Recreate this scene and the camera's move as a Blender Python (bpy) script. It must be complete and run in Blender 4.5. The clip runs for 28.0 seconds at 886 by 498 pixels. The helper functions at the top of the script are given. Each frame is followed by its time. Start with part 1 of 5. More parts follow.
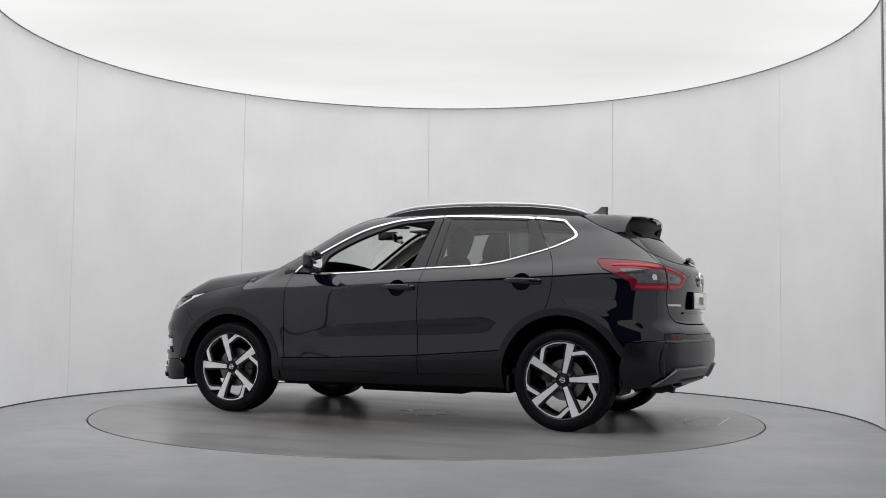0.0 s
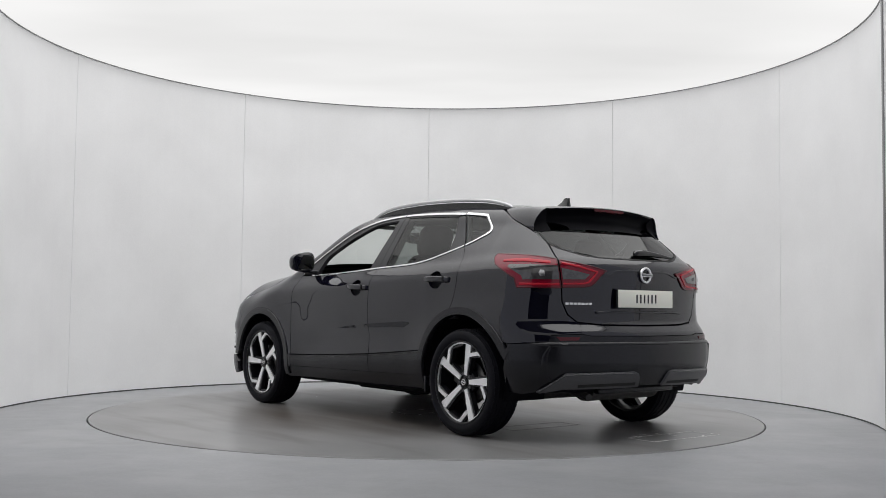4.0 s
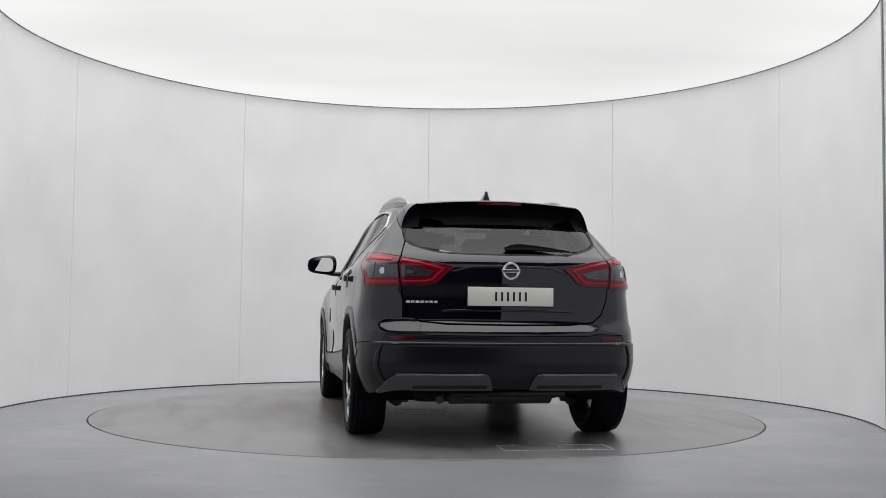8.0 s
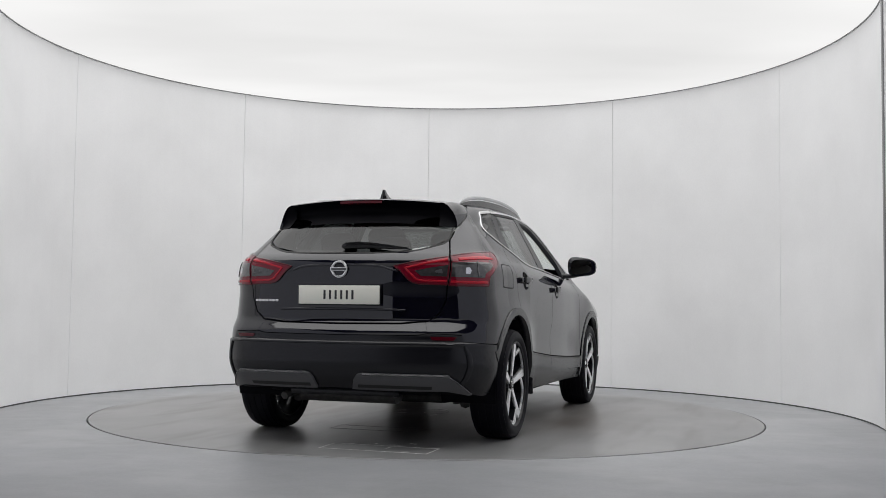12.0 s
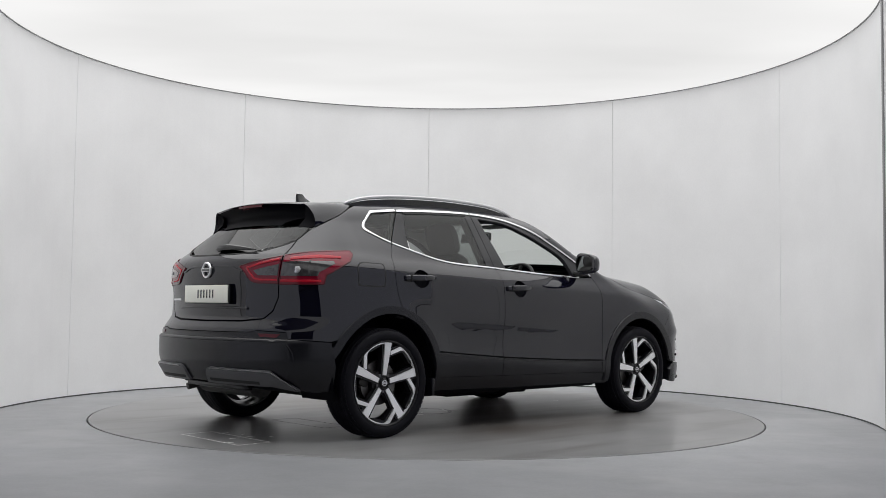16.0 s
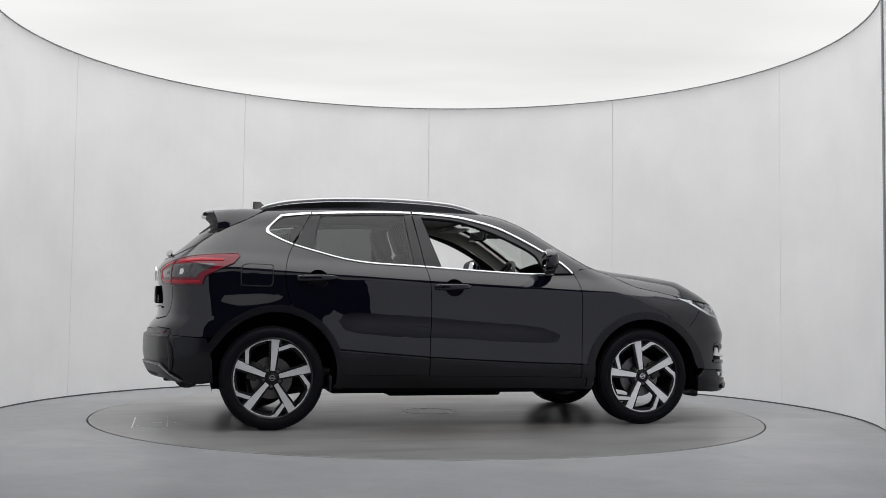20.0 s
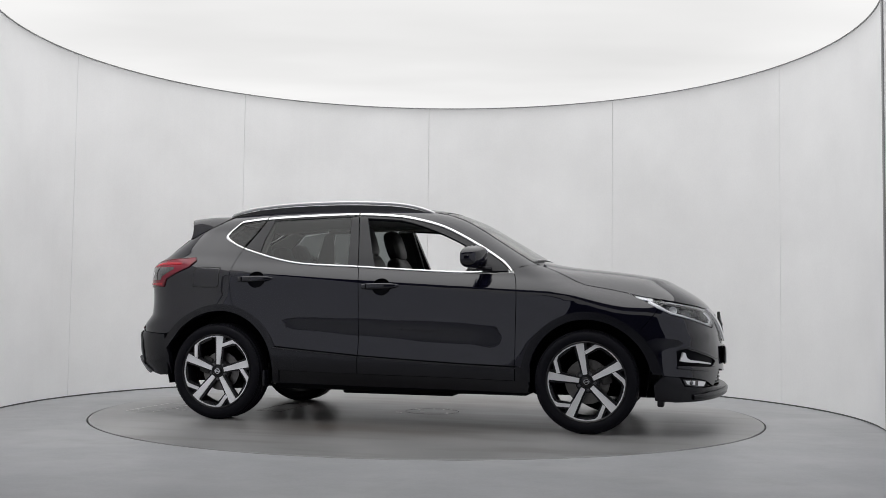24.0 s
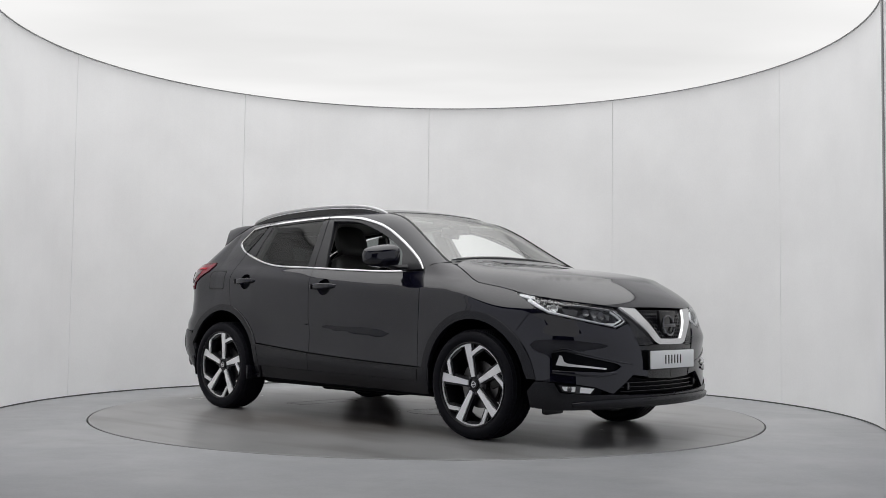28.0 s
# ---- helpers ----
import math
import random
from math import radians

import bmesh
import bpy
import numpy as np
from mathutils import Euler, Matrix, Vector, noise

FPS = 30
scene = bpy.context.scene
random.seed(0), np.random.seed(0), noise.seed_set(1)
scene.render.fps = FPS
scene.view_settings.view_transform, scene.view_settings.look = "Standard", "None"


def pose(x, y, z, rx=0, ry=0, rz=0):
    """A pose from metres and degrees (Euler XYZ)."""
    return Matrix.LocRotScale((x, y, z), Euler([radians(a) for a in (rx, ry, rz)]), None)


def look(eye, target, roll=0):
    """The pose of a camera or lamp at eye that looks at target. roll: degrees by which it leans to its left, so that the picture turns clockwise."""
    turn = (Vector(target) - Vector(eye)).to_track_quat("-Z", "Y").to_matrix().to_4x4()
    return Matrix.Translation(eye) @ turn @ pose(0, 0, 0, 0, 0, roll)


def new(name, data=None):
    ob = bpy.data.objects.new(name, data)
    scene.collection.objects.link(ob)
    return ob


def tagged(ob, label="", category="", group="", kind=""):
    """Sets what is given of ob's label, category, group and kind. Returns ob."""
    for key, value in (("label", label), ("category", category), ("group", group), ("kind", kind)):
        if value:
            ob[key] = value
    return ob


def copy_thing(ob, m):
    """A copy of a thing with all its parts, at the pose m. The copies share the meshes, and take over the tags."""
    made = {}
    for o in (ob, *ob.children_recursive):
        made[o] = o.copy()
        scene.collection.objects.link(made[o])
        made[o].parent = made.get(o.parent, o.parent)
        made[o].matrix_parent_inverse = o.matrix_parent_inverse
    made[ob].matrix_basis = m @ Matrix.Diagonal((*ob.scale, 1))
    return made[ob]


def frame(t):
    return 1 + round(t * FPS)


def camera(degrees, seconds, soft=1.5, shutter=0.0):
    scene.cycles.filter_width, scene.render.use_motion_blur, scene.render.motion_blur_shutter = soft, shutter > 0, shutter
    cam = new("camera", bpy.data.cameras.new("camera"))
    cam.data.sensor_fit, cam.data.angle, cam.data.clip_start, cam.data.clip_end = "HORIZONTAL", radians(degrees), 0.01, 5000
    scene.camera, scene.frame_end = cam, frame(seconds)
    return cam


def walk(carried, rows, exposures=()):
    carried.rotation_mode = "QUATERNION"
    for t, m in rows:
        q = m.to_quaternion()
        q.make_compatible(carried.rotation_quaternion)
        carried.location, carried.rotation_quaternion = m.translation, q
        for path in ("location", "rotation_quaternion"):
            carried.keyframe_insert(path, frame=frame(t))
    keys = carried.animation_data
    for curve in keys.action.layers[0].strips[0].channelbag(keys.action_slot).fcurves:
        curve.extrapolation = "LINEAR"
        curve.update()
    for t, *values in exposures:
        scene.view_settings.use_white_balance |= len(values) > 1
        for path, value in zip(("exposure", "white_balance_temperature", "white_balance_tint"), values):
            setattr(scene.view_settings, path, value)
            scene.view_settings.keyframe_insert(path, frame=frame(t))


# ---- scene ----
cam = camera(46.55, 28.0, soft=0.7)
EYE = (0.0, -8.112, 0.822)
FAR = (EYE[0] + math.sin(0.0127), EYE[1] + math.cos(0.0127), EYE[2] + math.tan(0.0565))
STAND = look(EYE, FAR, 0.69)
walk(cam, [(0, STAND), (28, STAND)], exposures=[(0, 0.12), (28, 0.12)])

# how far the turntable has turned, with the car's nose at 0 degrees towards +x
TURN = [(0, 156.04), (3.5, 131.16), (7, 106.46), (10.5, 81.66), (14, 56.85), (17.5, 31.84), (21, 6.43), (24.5, -18.47), (28, -43.38)]

# ---- world and light ----
world = bpy.data.worlds.new("dim_hall")
scene.world = world
world.use_nodes = True
world.node_tree.nodes["Background"].inputs[0].default_value = (0.55, 0.57, 0.6, 1)
world.node_tree.nodes["Background"].inputs[1].default_value = 0.02

CEILING_GLOW = 0.76
LAMP_WATTS = 92.0
BOOTH_R, BOOTH_H, BOOTH_Y, TABLE_R = 3.30, 3.028, -0.045, 2.525


# added disc lamp under the ceiling: light beyond its glow, thrown mostly downwards
ceiling_fill = bpy.data.lights.new("ceiling_fill_lamp", "AREA")
ceiling_fill.shape, ceiling_fill.size, ceiling_fill.energy, ceiling_fill.spread = "DISK", 2 * BOOTH_R - 0.1, LAMP_WATTS, radians(128)
lamp = new("ceiling_light", ceiling_fill)
lamp.matrix_basis = pose(0, BOOTH_Y, BOOTH_H - 0.002)
tagged(lamp, "disc lamp added just under the ceiling to strengthen its light", "light")


# ---- materials ----
def material(name, colour, rough=0.5, metal=0.0, coat=0.0, coat_rough=0.03, spec=0.5, grain=None, stain=None, bump=None, rough_var=0.0, sheen=0.0):
    """A principled surface. grain, stain: (size in 1/m, how much the colour varies); bump: (size, height in m)."""
    m = bpy.data.materials.new(name)
    m.use_nodes = True
    nt = m.node_tree
    b = nt.nodes["Principled BSDF"]
    b.inputs["Base Color"].default_value = (*colour, 1)
    b.inputs["Roughness"].default_value = rough
    b.inputs["Metallic"].default_value = metal
    b.inputs["Coat Weight"].default_value = coat
    b.inputs["Coat Roughness"].default_value = coat_rough
    b.inputs["Specular IOR Level"].default_value = spec
    if sheen:
        b.inputs["Sheen Weight"].default_value = sheen
    where = nt.nodes.new("ShaderNodeTexCoord").outputs["Object"]

    def noise_at(size, detail=4.0):
        n = nt.nodes.new("ShaderNodeTexNoise")
        n.inputs["Scale"].default_value = size
        n.inputs["Detail"].default_value = detail
        nt.links.new(where, n.inputs["Vector"])
        return n.outputs["Fac"]

    last = None
    for size, much in [v for v in (grain, stain) if v]:
        mix = nt.nodes.new("ShaderNodeMix")
        mix.data_type, mix.blend_type = "RGBA", "MULTIPLY"
        mix.inputs[0].default_value = 1.0
        ramp = nt.nodes.new("ShaderNodeMapRange")
        ramp.inputs["From Min"].default_value, ramp.inputs["From Max"].default_value = 0.3, 0.7
        ramp.inputs["To Min"].default_value, ramp.inputs["To Max"].default_value = 1 - much, 1 + much
        nt.links.new(noise_at(size), ramp.inputs["Value"])
        if last is None:
            mix.inputs[6].default_value = (*colour, 1)
        else:
            nt.links.new(last, mix.inputs[6])
        nt.links.new(ramp.outputs[0], mix.inputs[7])
        last = mix.outputs[2]
    if last is not None:
        nt.links.new(last, b.inputs["Base Color"])
    if rough_var:
        r = nt.nodes.new("ShaderNodeMapRange")
        r.inputs["To Min"].default_value, r.inputs["To Max"].default_value = rough - rough_var, rough + rough_var
        nt.links.new(noise_at(7.0), r.inputs["Value"])
        nt.links.new(r.outputs[0], b.inputs["Roughness"])
    if bump:
        k = nt.nodes.new("ShaderNodeBump")
        k.inputs["Distance"].default_value = bump[1]
        k.inputs["Strength"].default_value = 0.6
        nt.links.new(noise_at(bump[0], 6.0), k.inputs["Height"])
        nt.links.new(k.outputs[0], b.inputs["Normal"])
    return m


def glass(name, tint, rough=0.0, base=0.045, rise=5.0):
    """Thin window glass: a tinted pane that lets light straight through, with a gloss on it."""
    m = bpy.data.materials.new(name)
    m.use_nodes = True
    nt = m.node_tree
    nt.nodes.clear()
    out = nt.nodes.new("ShaderNodeOutputMaterial")
    through_it = nt.nodes.new("ShaderNodeBsdfTransparent")
    through_it.inputs[0].default_value = (*tint, 1)
    gloss = nt.nodes.new("ShaderNodeBsdfGlossy")
    gloss.inputs["Roughness"].default_value = rough
    mix = nt.nodes.new("ShaderNodeMixShader")
    edge = nt.nodes.new("ShaderNodeLayerWeight")
    edge.inputs[0].default_value = 0.5
    power = nt.nodes.new("ShaderNodeMath")
    power.operation, power.inputs[1].default_value = "POWER", rise
    share = nt.nodes.new("ShaderNodeMapRange")
    share.inputs["To Min"].default_value, share.inputs["To Max"].default_value = base, 0.97
    nt.links.new(edge.outputs["Facing"], power.inputs[0])
    nt.links.new(power.outputs[0], share.inputs["Value"])
    nt.links.new(share.outputs[0], mix.inputs[0])
    nt.links.new(through_it.outputs[0], mix.inputs[1])
    nt.links.new(gloss.outputs[0], mix.inputs[2])
    nt.links.new(mix.outputs[0], out.inputs[0])
    return m


def glow(name, colour, strength, size, much, rim=None):
    """A backlit sheet: size is the spacing of its uneven patches along x and y in 1/m; rim: (radius, how much brighter the lamps make its edge)."""
    m = bpy.data.materials.new(name)
    m.use_nodes = True
    nt = m.node_tree
    nt.nodes.clear()
    out = nt.nodes.new("ShaderNodeOutputMaterial")
    e = nt.nodes.new("ShaderNodeEmission")
    e.inputs[0].default_value = (*colour, 1)
    where = nt.nodes.new("ShaderNodeTexCoord")
    spread = nt.nodes.new("ShaderNodeMapping")
    spread.inputs["Scale"].default_value = (size[0], size[1], 1.0)
    spread.inputs["Location"].default_value = (3.7, 1.1, 0.0)
    n = nt.nodes.new("ShaderNodeTexNoise")
    n.inputs["Scale"].default_value, n.inputs["Detail"].default_value = 1.0, 3.0
    r = nt.nodes.new("ShaderNodeMapRange")
    r.inputs["From Min"].default_value, r.inputs["From Max"].default_value = 0.3, 0.7
    r.inputs["To Min"].default_value, r.inputs["To Max"].default_value = strength * (1 - much), strength * (1 + much)
    nt.links.new(where.outputs["Object"], spread.inputs["Vector"])
    nt.links.new(spread.outputs[0], n.inputs["Vector"])
    nt.links.new(n.outputs["Fac"], r.inputs["Value"])
    last = r.outputs[0]
    if rim:
        far = nt.nodes.new("ShaderNodeVectorMath")
        far.operation = "LENGTH"
        edge = nt.nodes.new("ShaderNodeMapRange")
        edge.interpolation_type = "SMOOTHSTEP"
        edge.inputs["From Min"].default_value, edge.inputs["From Max"].default_value = rim[0] * 0.62, rim[0]
        edge.inputs["To Min"].default_value, edge.inputs["To Max"].default_value = 1.0, 1.0 + rim[1]
        flat = nt.nodes.new("ShaderNodeVectorMath")
        flat.operation, flat.inputs[1].default_value = "MULTIPLY", (1, 1, 0)
        nt.links.new(where.outputs["Object"], flat.inputs[0])
        nt.links.new(flat.outputs[0], far.inputs[0])
        nt.links.new(far.outputs["Value"], edge.inputs["Value"])
        both = nt.nodes.new("ShaderNodeMath")
        both.operation = "MULTIPLY"
        nt.links.new(last, both.inputs[0])
        nt.links.new(edge.outputs[0], both.inputs[1])
        last = both.outputs[0]
    nt.links.new(last, e.inputs[1])
    nt.links.new(e.outputs[0], out.inputs[0])
    return m


M_WALL = material("white_wall_panel", (0.872, 0.872, 0.877), 0.55, spec=0.35, grain=(60, 0.012), stain=(1.1, 0.05), bump=(120, 0.0002))
M_JOINT = material("grey_joint", (0.74, 0.74, 0.74), 0.7)
M_EDGE = material("dark_edge_trim", (0.08, 0.08, 0.08), 0.5)
M_TRIM = material("grey_edge_trim", (0.3, 0.3, 0.3), 0.5)
M_FLOOR = material("grey_painted_floor", (0.285, 0.289, 0.299), 0.42, spec=0.4, grain=(45, 0.04), stain=(1.1, 0.1), bump=(90, 0.0002), rough_var=0.06)
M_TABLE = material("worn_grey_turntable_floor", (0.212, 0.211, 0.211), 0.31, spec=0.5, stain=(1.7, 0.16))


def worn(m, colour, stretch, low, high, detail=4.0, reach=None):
    """Lays long patches of another colour, such as wear, over a surface; reach: they thin out towards this distance
    from the middle.
    """
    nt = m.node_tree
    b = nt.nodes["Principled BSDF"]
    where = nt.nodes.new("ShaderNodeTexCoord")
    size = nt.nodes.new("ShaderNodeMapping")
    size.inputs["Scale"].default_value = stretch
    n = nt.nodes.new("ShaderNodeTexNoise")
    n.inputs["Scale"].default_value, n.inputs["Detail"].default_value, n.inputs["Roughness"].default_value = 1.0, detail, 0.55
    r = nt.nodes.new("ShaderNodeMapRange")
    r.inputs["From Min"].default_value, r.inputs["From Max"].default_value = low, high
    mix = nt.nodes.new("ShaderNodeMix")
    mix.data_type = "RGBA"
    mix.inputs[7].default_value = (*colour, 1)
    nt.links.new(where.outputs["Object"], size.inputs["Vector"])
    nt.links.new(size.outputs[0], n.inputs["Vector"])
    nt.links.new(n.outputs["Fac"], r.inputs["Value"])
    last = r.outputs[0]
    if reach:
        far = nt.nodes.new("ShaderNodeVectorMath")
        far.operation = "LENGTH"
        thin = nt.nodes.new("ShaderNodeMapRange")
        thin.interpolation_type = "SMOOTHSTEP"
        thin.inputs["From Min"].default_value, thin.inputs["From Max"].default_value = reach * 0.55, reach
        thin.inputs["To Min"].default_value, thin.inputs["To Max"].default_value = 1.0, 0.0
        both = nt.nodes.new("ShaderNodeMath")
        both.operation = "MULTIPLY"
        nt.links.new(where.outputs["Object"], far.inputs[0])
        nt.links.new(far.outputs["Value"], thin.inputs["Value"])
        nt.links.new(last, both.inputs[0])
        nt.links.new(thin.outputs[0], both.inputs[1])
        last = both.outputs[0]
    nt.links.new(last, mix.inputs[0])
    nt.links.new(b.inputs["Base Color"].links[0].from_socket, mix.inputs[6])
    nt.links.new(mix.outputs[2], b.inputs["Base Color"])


# brown patches, densest in the middle of the deck, gone beyond 1.9 m
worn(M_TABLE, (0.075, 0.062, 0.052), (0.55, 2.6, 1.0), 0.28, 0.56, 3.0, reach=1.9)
worn(M_TABLE, (0.11, 0.10, 0.094), (0.8, 4.0, 1.0), 0.50, 0.80, 2.0)
worn(M_FLOOR, (0.37, 0.375, 0.38), (1.1, 1.6, 1.0), 0.50, 0.80, 5.0)
worn(M_FLOOR, (0.245, 0.247, 0.25), (2.6, 3.4, 1.0), 0.55, 0.85, 5.0)
M_CHALK = material("pale_worn_line", (0.8, 0.8, 0.78), 0.7, grain=(60, 0.3))
M_HALL = material("dark_hall_wall", (0.06, 0.06, 0.062), 0.8, stain=(0.6, 0.08))
M_CEIL = glow("backlit_white_ceiling", (1.0, 0.995, 0.99), CEILING_GLOW, (0.30, 0.62), 0.055, rim=(BOOTH_R, 0.10))

M_CEIL_IN = glow("backlit_entrance_ceiling", (1.0, 0.995, 0.99), 0.5, (0.55, 0.55), 0.05)
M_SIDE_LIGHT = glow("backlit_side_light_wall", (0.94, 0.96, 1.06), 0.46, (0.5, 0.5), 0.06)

M_PAINT = material("black_car_paint", (0.0035, 0.0034, 0.0085), 0.5, metal=0.0, coat=1.0, coat_rough=0.008, spec=0.0)
M_PAINT.node_tree.nodes["Principled BSDF"].inputs["Coat IOR"].default_value = 1.6
M_GLOSS = material("gloss_black_plastic", (0.008, 0.008, 0.009), 0.12, spec=0.5)
M_PLASTIC = material("black_grained_plastic", (0.0045, 0.0045, 0.0075), 0.27, spec=0.4, grain=(300, 0.1), bump=(900, 0.0002))
M_SATIN = material("satin_black_trim", (0.010, 0.010, 0.013), 0.35, spec=0.4)
M_RUBBER = material("tyre_rubber", (0.0055, 0.0055, 0.0085), 0.55, spec=0.12, grain=(80, 0.15), bump=(200, 0.0003))
M_SEAL = material("black_rubber_seal", (0.01, 0.01, 0.01), 0.7)
M_CHROME = material("bright_chrome", (0.66, 0.66, 0.67), 0.16, metal=1.0)
M_DARK_CHROME = material("dark_chrome", (0.16, 0.16, 0.165), 0.2, metal=1.0)
M_SILVER = material("satin_silver_trim", (0.55, 0.55, 0.56), 0.33, metal=1.0, grain=(200, 0.05))
M_RAIL = material("polished_rail_aluminium", (0.48, 0.48, 0.49), 0.3, metal=1.0)
# near-black: the shade of recesses and the spoiler's underside is in its colour
M_VOID = material("shade_black_recess", (0.002, 0.002, 0.0035), 0.5, spec=0.05)
M_EMBLEM = material("bright_emblem_chrome", (0.92, 0.92, 0.93), 0.22, metal=0.7)
M_BLADE = material("bright_silver_vent_trim", (0.86, 0.86, 0.87), 0.25, metal=0.3)
M_SKID = material("dark_silver_painted_plastic", (0.085, 0.085, 0.09), 0.38, metal=0.3, grain=(250, 0.06))
M_RIM = material("gloss_black_alloy", (0.008, 0.008, 0.010), 0.3, spec=0.3, coat=0.15)
M_CUT = material("machined_alloy", (0.90, 0.90, 0.91), 0.3, metal=0.5, grain=(150, 0.03))
M_DISC = material("brake_disc_steel", (0.16, 0.155, 0.15), 0.4, metal=1.0, grain=(40, 0.1))
M_IRON = material("dark_cast_metal", (0.06, 0.058, 0.056), 0.6, metal=0.4, grain=(30, 0.25))
M_UNDER = material("black_underbody", (0.003, 0.003, 0.005), 0.6, spec=0.08, grain=(20, 0.3))
M_RED = material("red_lamp_lens", (0.18, 0.004, 0.018), 0.12, coat=0.25, spec=0.3)
M_RED_LIT = material("bright_red_light_guide", (0.42, 0.006, 0.02), 0.2, coat=0.15, spec=0.3)
M_RED_DARK = material("deep_red_lens_edge", (0.08, 0.003, 0.009), 0.12, coat=0.2, spec=0.3)
M_SMOKE = material("smoked_clear_lens", (0.045, 0.043, 0.045), 0.12, coat=1.0, spec=0.5, grain=(25, 0.35))
M_REFLECTOR = material("lamp_reflector", (0.7, 0.7, 0.72), 0.18, metal=1.0)
M_LENS_IN = material("dark_lamp_housing", (0.03, 0.03, 0.032), 0.2, coat=1.0)
M_WHITE_LENS = material("white_light_guide", (0.92, 0.93, 0.94), 0.15, coat=0.5)
M_PLATE = material("cream_plate_face", (0.9, 0.89, 0.79), 0.35, coat=0.4)
M_PLATE_W = material("white_plate_face", (0.84, 0.85, 0.85), 0.35, coat=0.4)
M_INK = material("black_ink", (0.02, 0.02, 0.02), 0.5)
M_LEATHER = material("black_leather", (0.022, 0.021, 0.021), 0.45, spec=0.4, grain=(90, 0.15), bump=(160, 0.0006))
M_LINER = material("grey_headliner_cloth", (0.26, 0.255, 0.245), 0.95, grain=(200, 0.08), sheen=0.2)
M_PILLAR = material("pale_pillar_trim", (0.42, 0.41, 0.38), 0.7, grain=(120, 0.05))
M_POST = material("dark_grey_post_trim", (0.07, 0.07, 0.07), 0.7, grain=(120, 0.06))
M_DASH = material("black_dashboard", (0.02, 0.02, 0.02), 0.65, bump=(400, 0.0004))
M_CLEAR = glass("clear_windscreen", (0.94, 0.985, 0.95), base=0.15, rise=4.0)
M_TINT = glass("dark_tinted_glass", (0.25, 0.27, 0.265))
M_TINT_REAR = glass("dark_tinted_rear_glass", (0.065, 0.072, 0.07), base=0.034)
M_COVER = glass("clear_lamp_cover", (0.86, 0.87, 0.88))
M_MIRROR = material("mirror_glass", (0.85, 0.86, 0.87), 0.02, metal=1.0)


# ---- mesh helpers ----
def put(name, verts, faces, mat, parent=None, label="", smooth=True, normals=None):
    me = bpy.data.meshes.new(name)
    me.from_pydata([tuple(map(float, v)) for v in verts], [], faces)
    if smooth:
        me.polygons.foreach_set("use_smooth", [True] * len(me.polygons))
    me.materials.append(mat)
    me.update()
    if normals is not None:
        me.normals_split_custom_set_from_vertices([tuple(map(float, v)) for v in normals])
    ob = new(name, me)
    if parent is not None:
        ob.parent = parent
    if label:
        tagged(ob, label)
    return ob


def part(name, bm, mat, parent=None, label="", smooth=True, angle=35):
    """Links a bmesh as one mesh object under a thing or a part."""
    bmesh.ops.recalc_face_normals(bm, faces=bm.faces[:])
    me = bpy.data.meshes.new(name)
    bm.to_mesh(me)
    bm.free()
    me.materials.append(mat)
    if smooth:
        me.polygons.foreach_set("use_smooth", [True] * len(me.polygons))
        me.set_sharp_from_angle(angle=radians(angle))
    ob = new(name, me)
    if parent is not None:
        ob.parent = parent
    if label:
        tagged(ob, label)
    return ob


def box(bm, lo, hi, bevel=0.0, m=None, seg=2):
    r = bmesh.ops.create_cube(bm, size=1.0)
    vs = r["verts"]
    for v in vs:
        v.co = Vector([lo[i] + (v.co[i] + 0.5) * (hi[i] - lo[i]) for i in range(3)])
    if bevel:
        es = list({e for v in vs for e in v.link_edges})
        out = bmesh.ops.bevel(bm, geom=es, offset=bevel, segments=seg, affect="EDGES", profile=0.5)
        vs = list({v for f in out["faces"] for v in f.verts} | {v for v in vs if v.is_valid})
    if m is not None:
        bmesh.ops.transform(bm, matrix=m, verts=[v for v in vs if v.is_valid])
    return vs


def lathe(bm, profile, steps=48, m=None, closed=False, arc=2 * math.pi):
    """Turns a profile of (radius, along) about the y axis."""
    full = abs(arc - 2 * math.pi) < 1e-6
    rows = []
    for i in range(steps if full else steps + 1):
        a = arc * i / steps
        rows.append([bm.verts.new((r * math.cos(a), w, r * math.sin(a))) for r, w in profile])
    n = len(profile)
    for i in range(len(rows) if full else len(rows) - 1):
        p, q = rows[i], rows[(i + 1) % len(rows)]
        for j in range(n if closed else n - 1):
            k = (j + 1) % n
            bm.faces.new((p[j], p[k], q[k], q[j]))
    vs = [v for r in rows for v in r]
    if m is not None:
        bmesh.ops.transform(bm, matrix=m, verts=vs)
    return vs


def tube(bm, pts, radius, sides=8, flat=1.0, cap=True):
    """A round bar along a line; flat squeezes it in height."""
    pts = [Vector(p) for p in pts]
    rings = []
    for i, p in enumerate(pts):
        d = (pts[min(i + 1, len(pts) - 1)] - pts[max(i - 1, 0)]).normalized()
        side = d.cross(Vector((0, 0, 1)))
        side = side.normalized() if side.length > 1e-4 else Vector((1, 0, 0))
        up = side.cross(d)
        r = radius[i] if isinstance(radius, (list, tuple)) else radius
        rings.append([bm.verts.new(p + side * r * math.cos(2 * math.pi * k / sides) + up * r * flat * math.sin(2 * math.pi * k / sides)) for k in range(sides)])
    for a, b in zip(rings, rings[1:]):
        for k in range(sides):
            bm.faces.new((a[k], a[(k + 1) % sides], b[(k + 1) % sides], b[k]))
    if cap:
        bm.faces.new(rings[0])
        bm.faces.new(rings[-1])


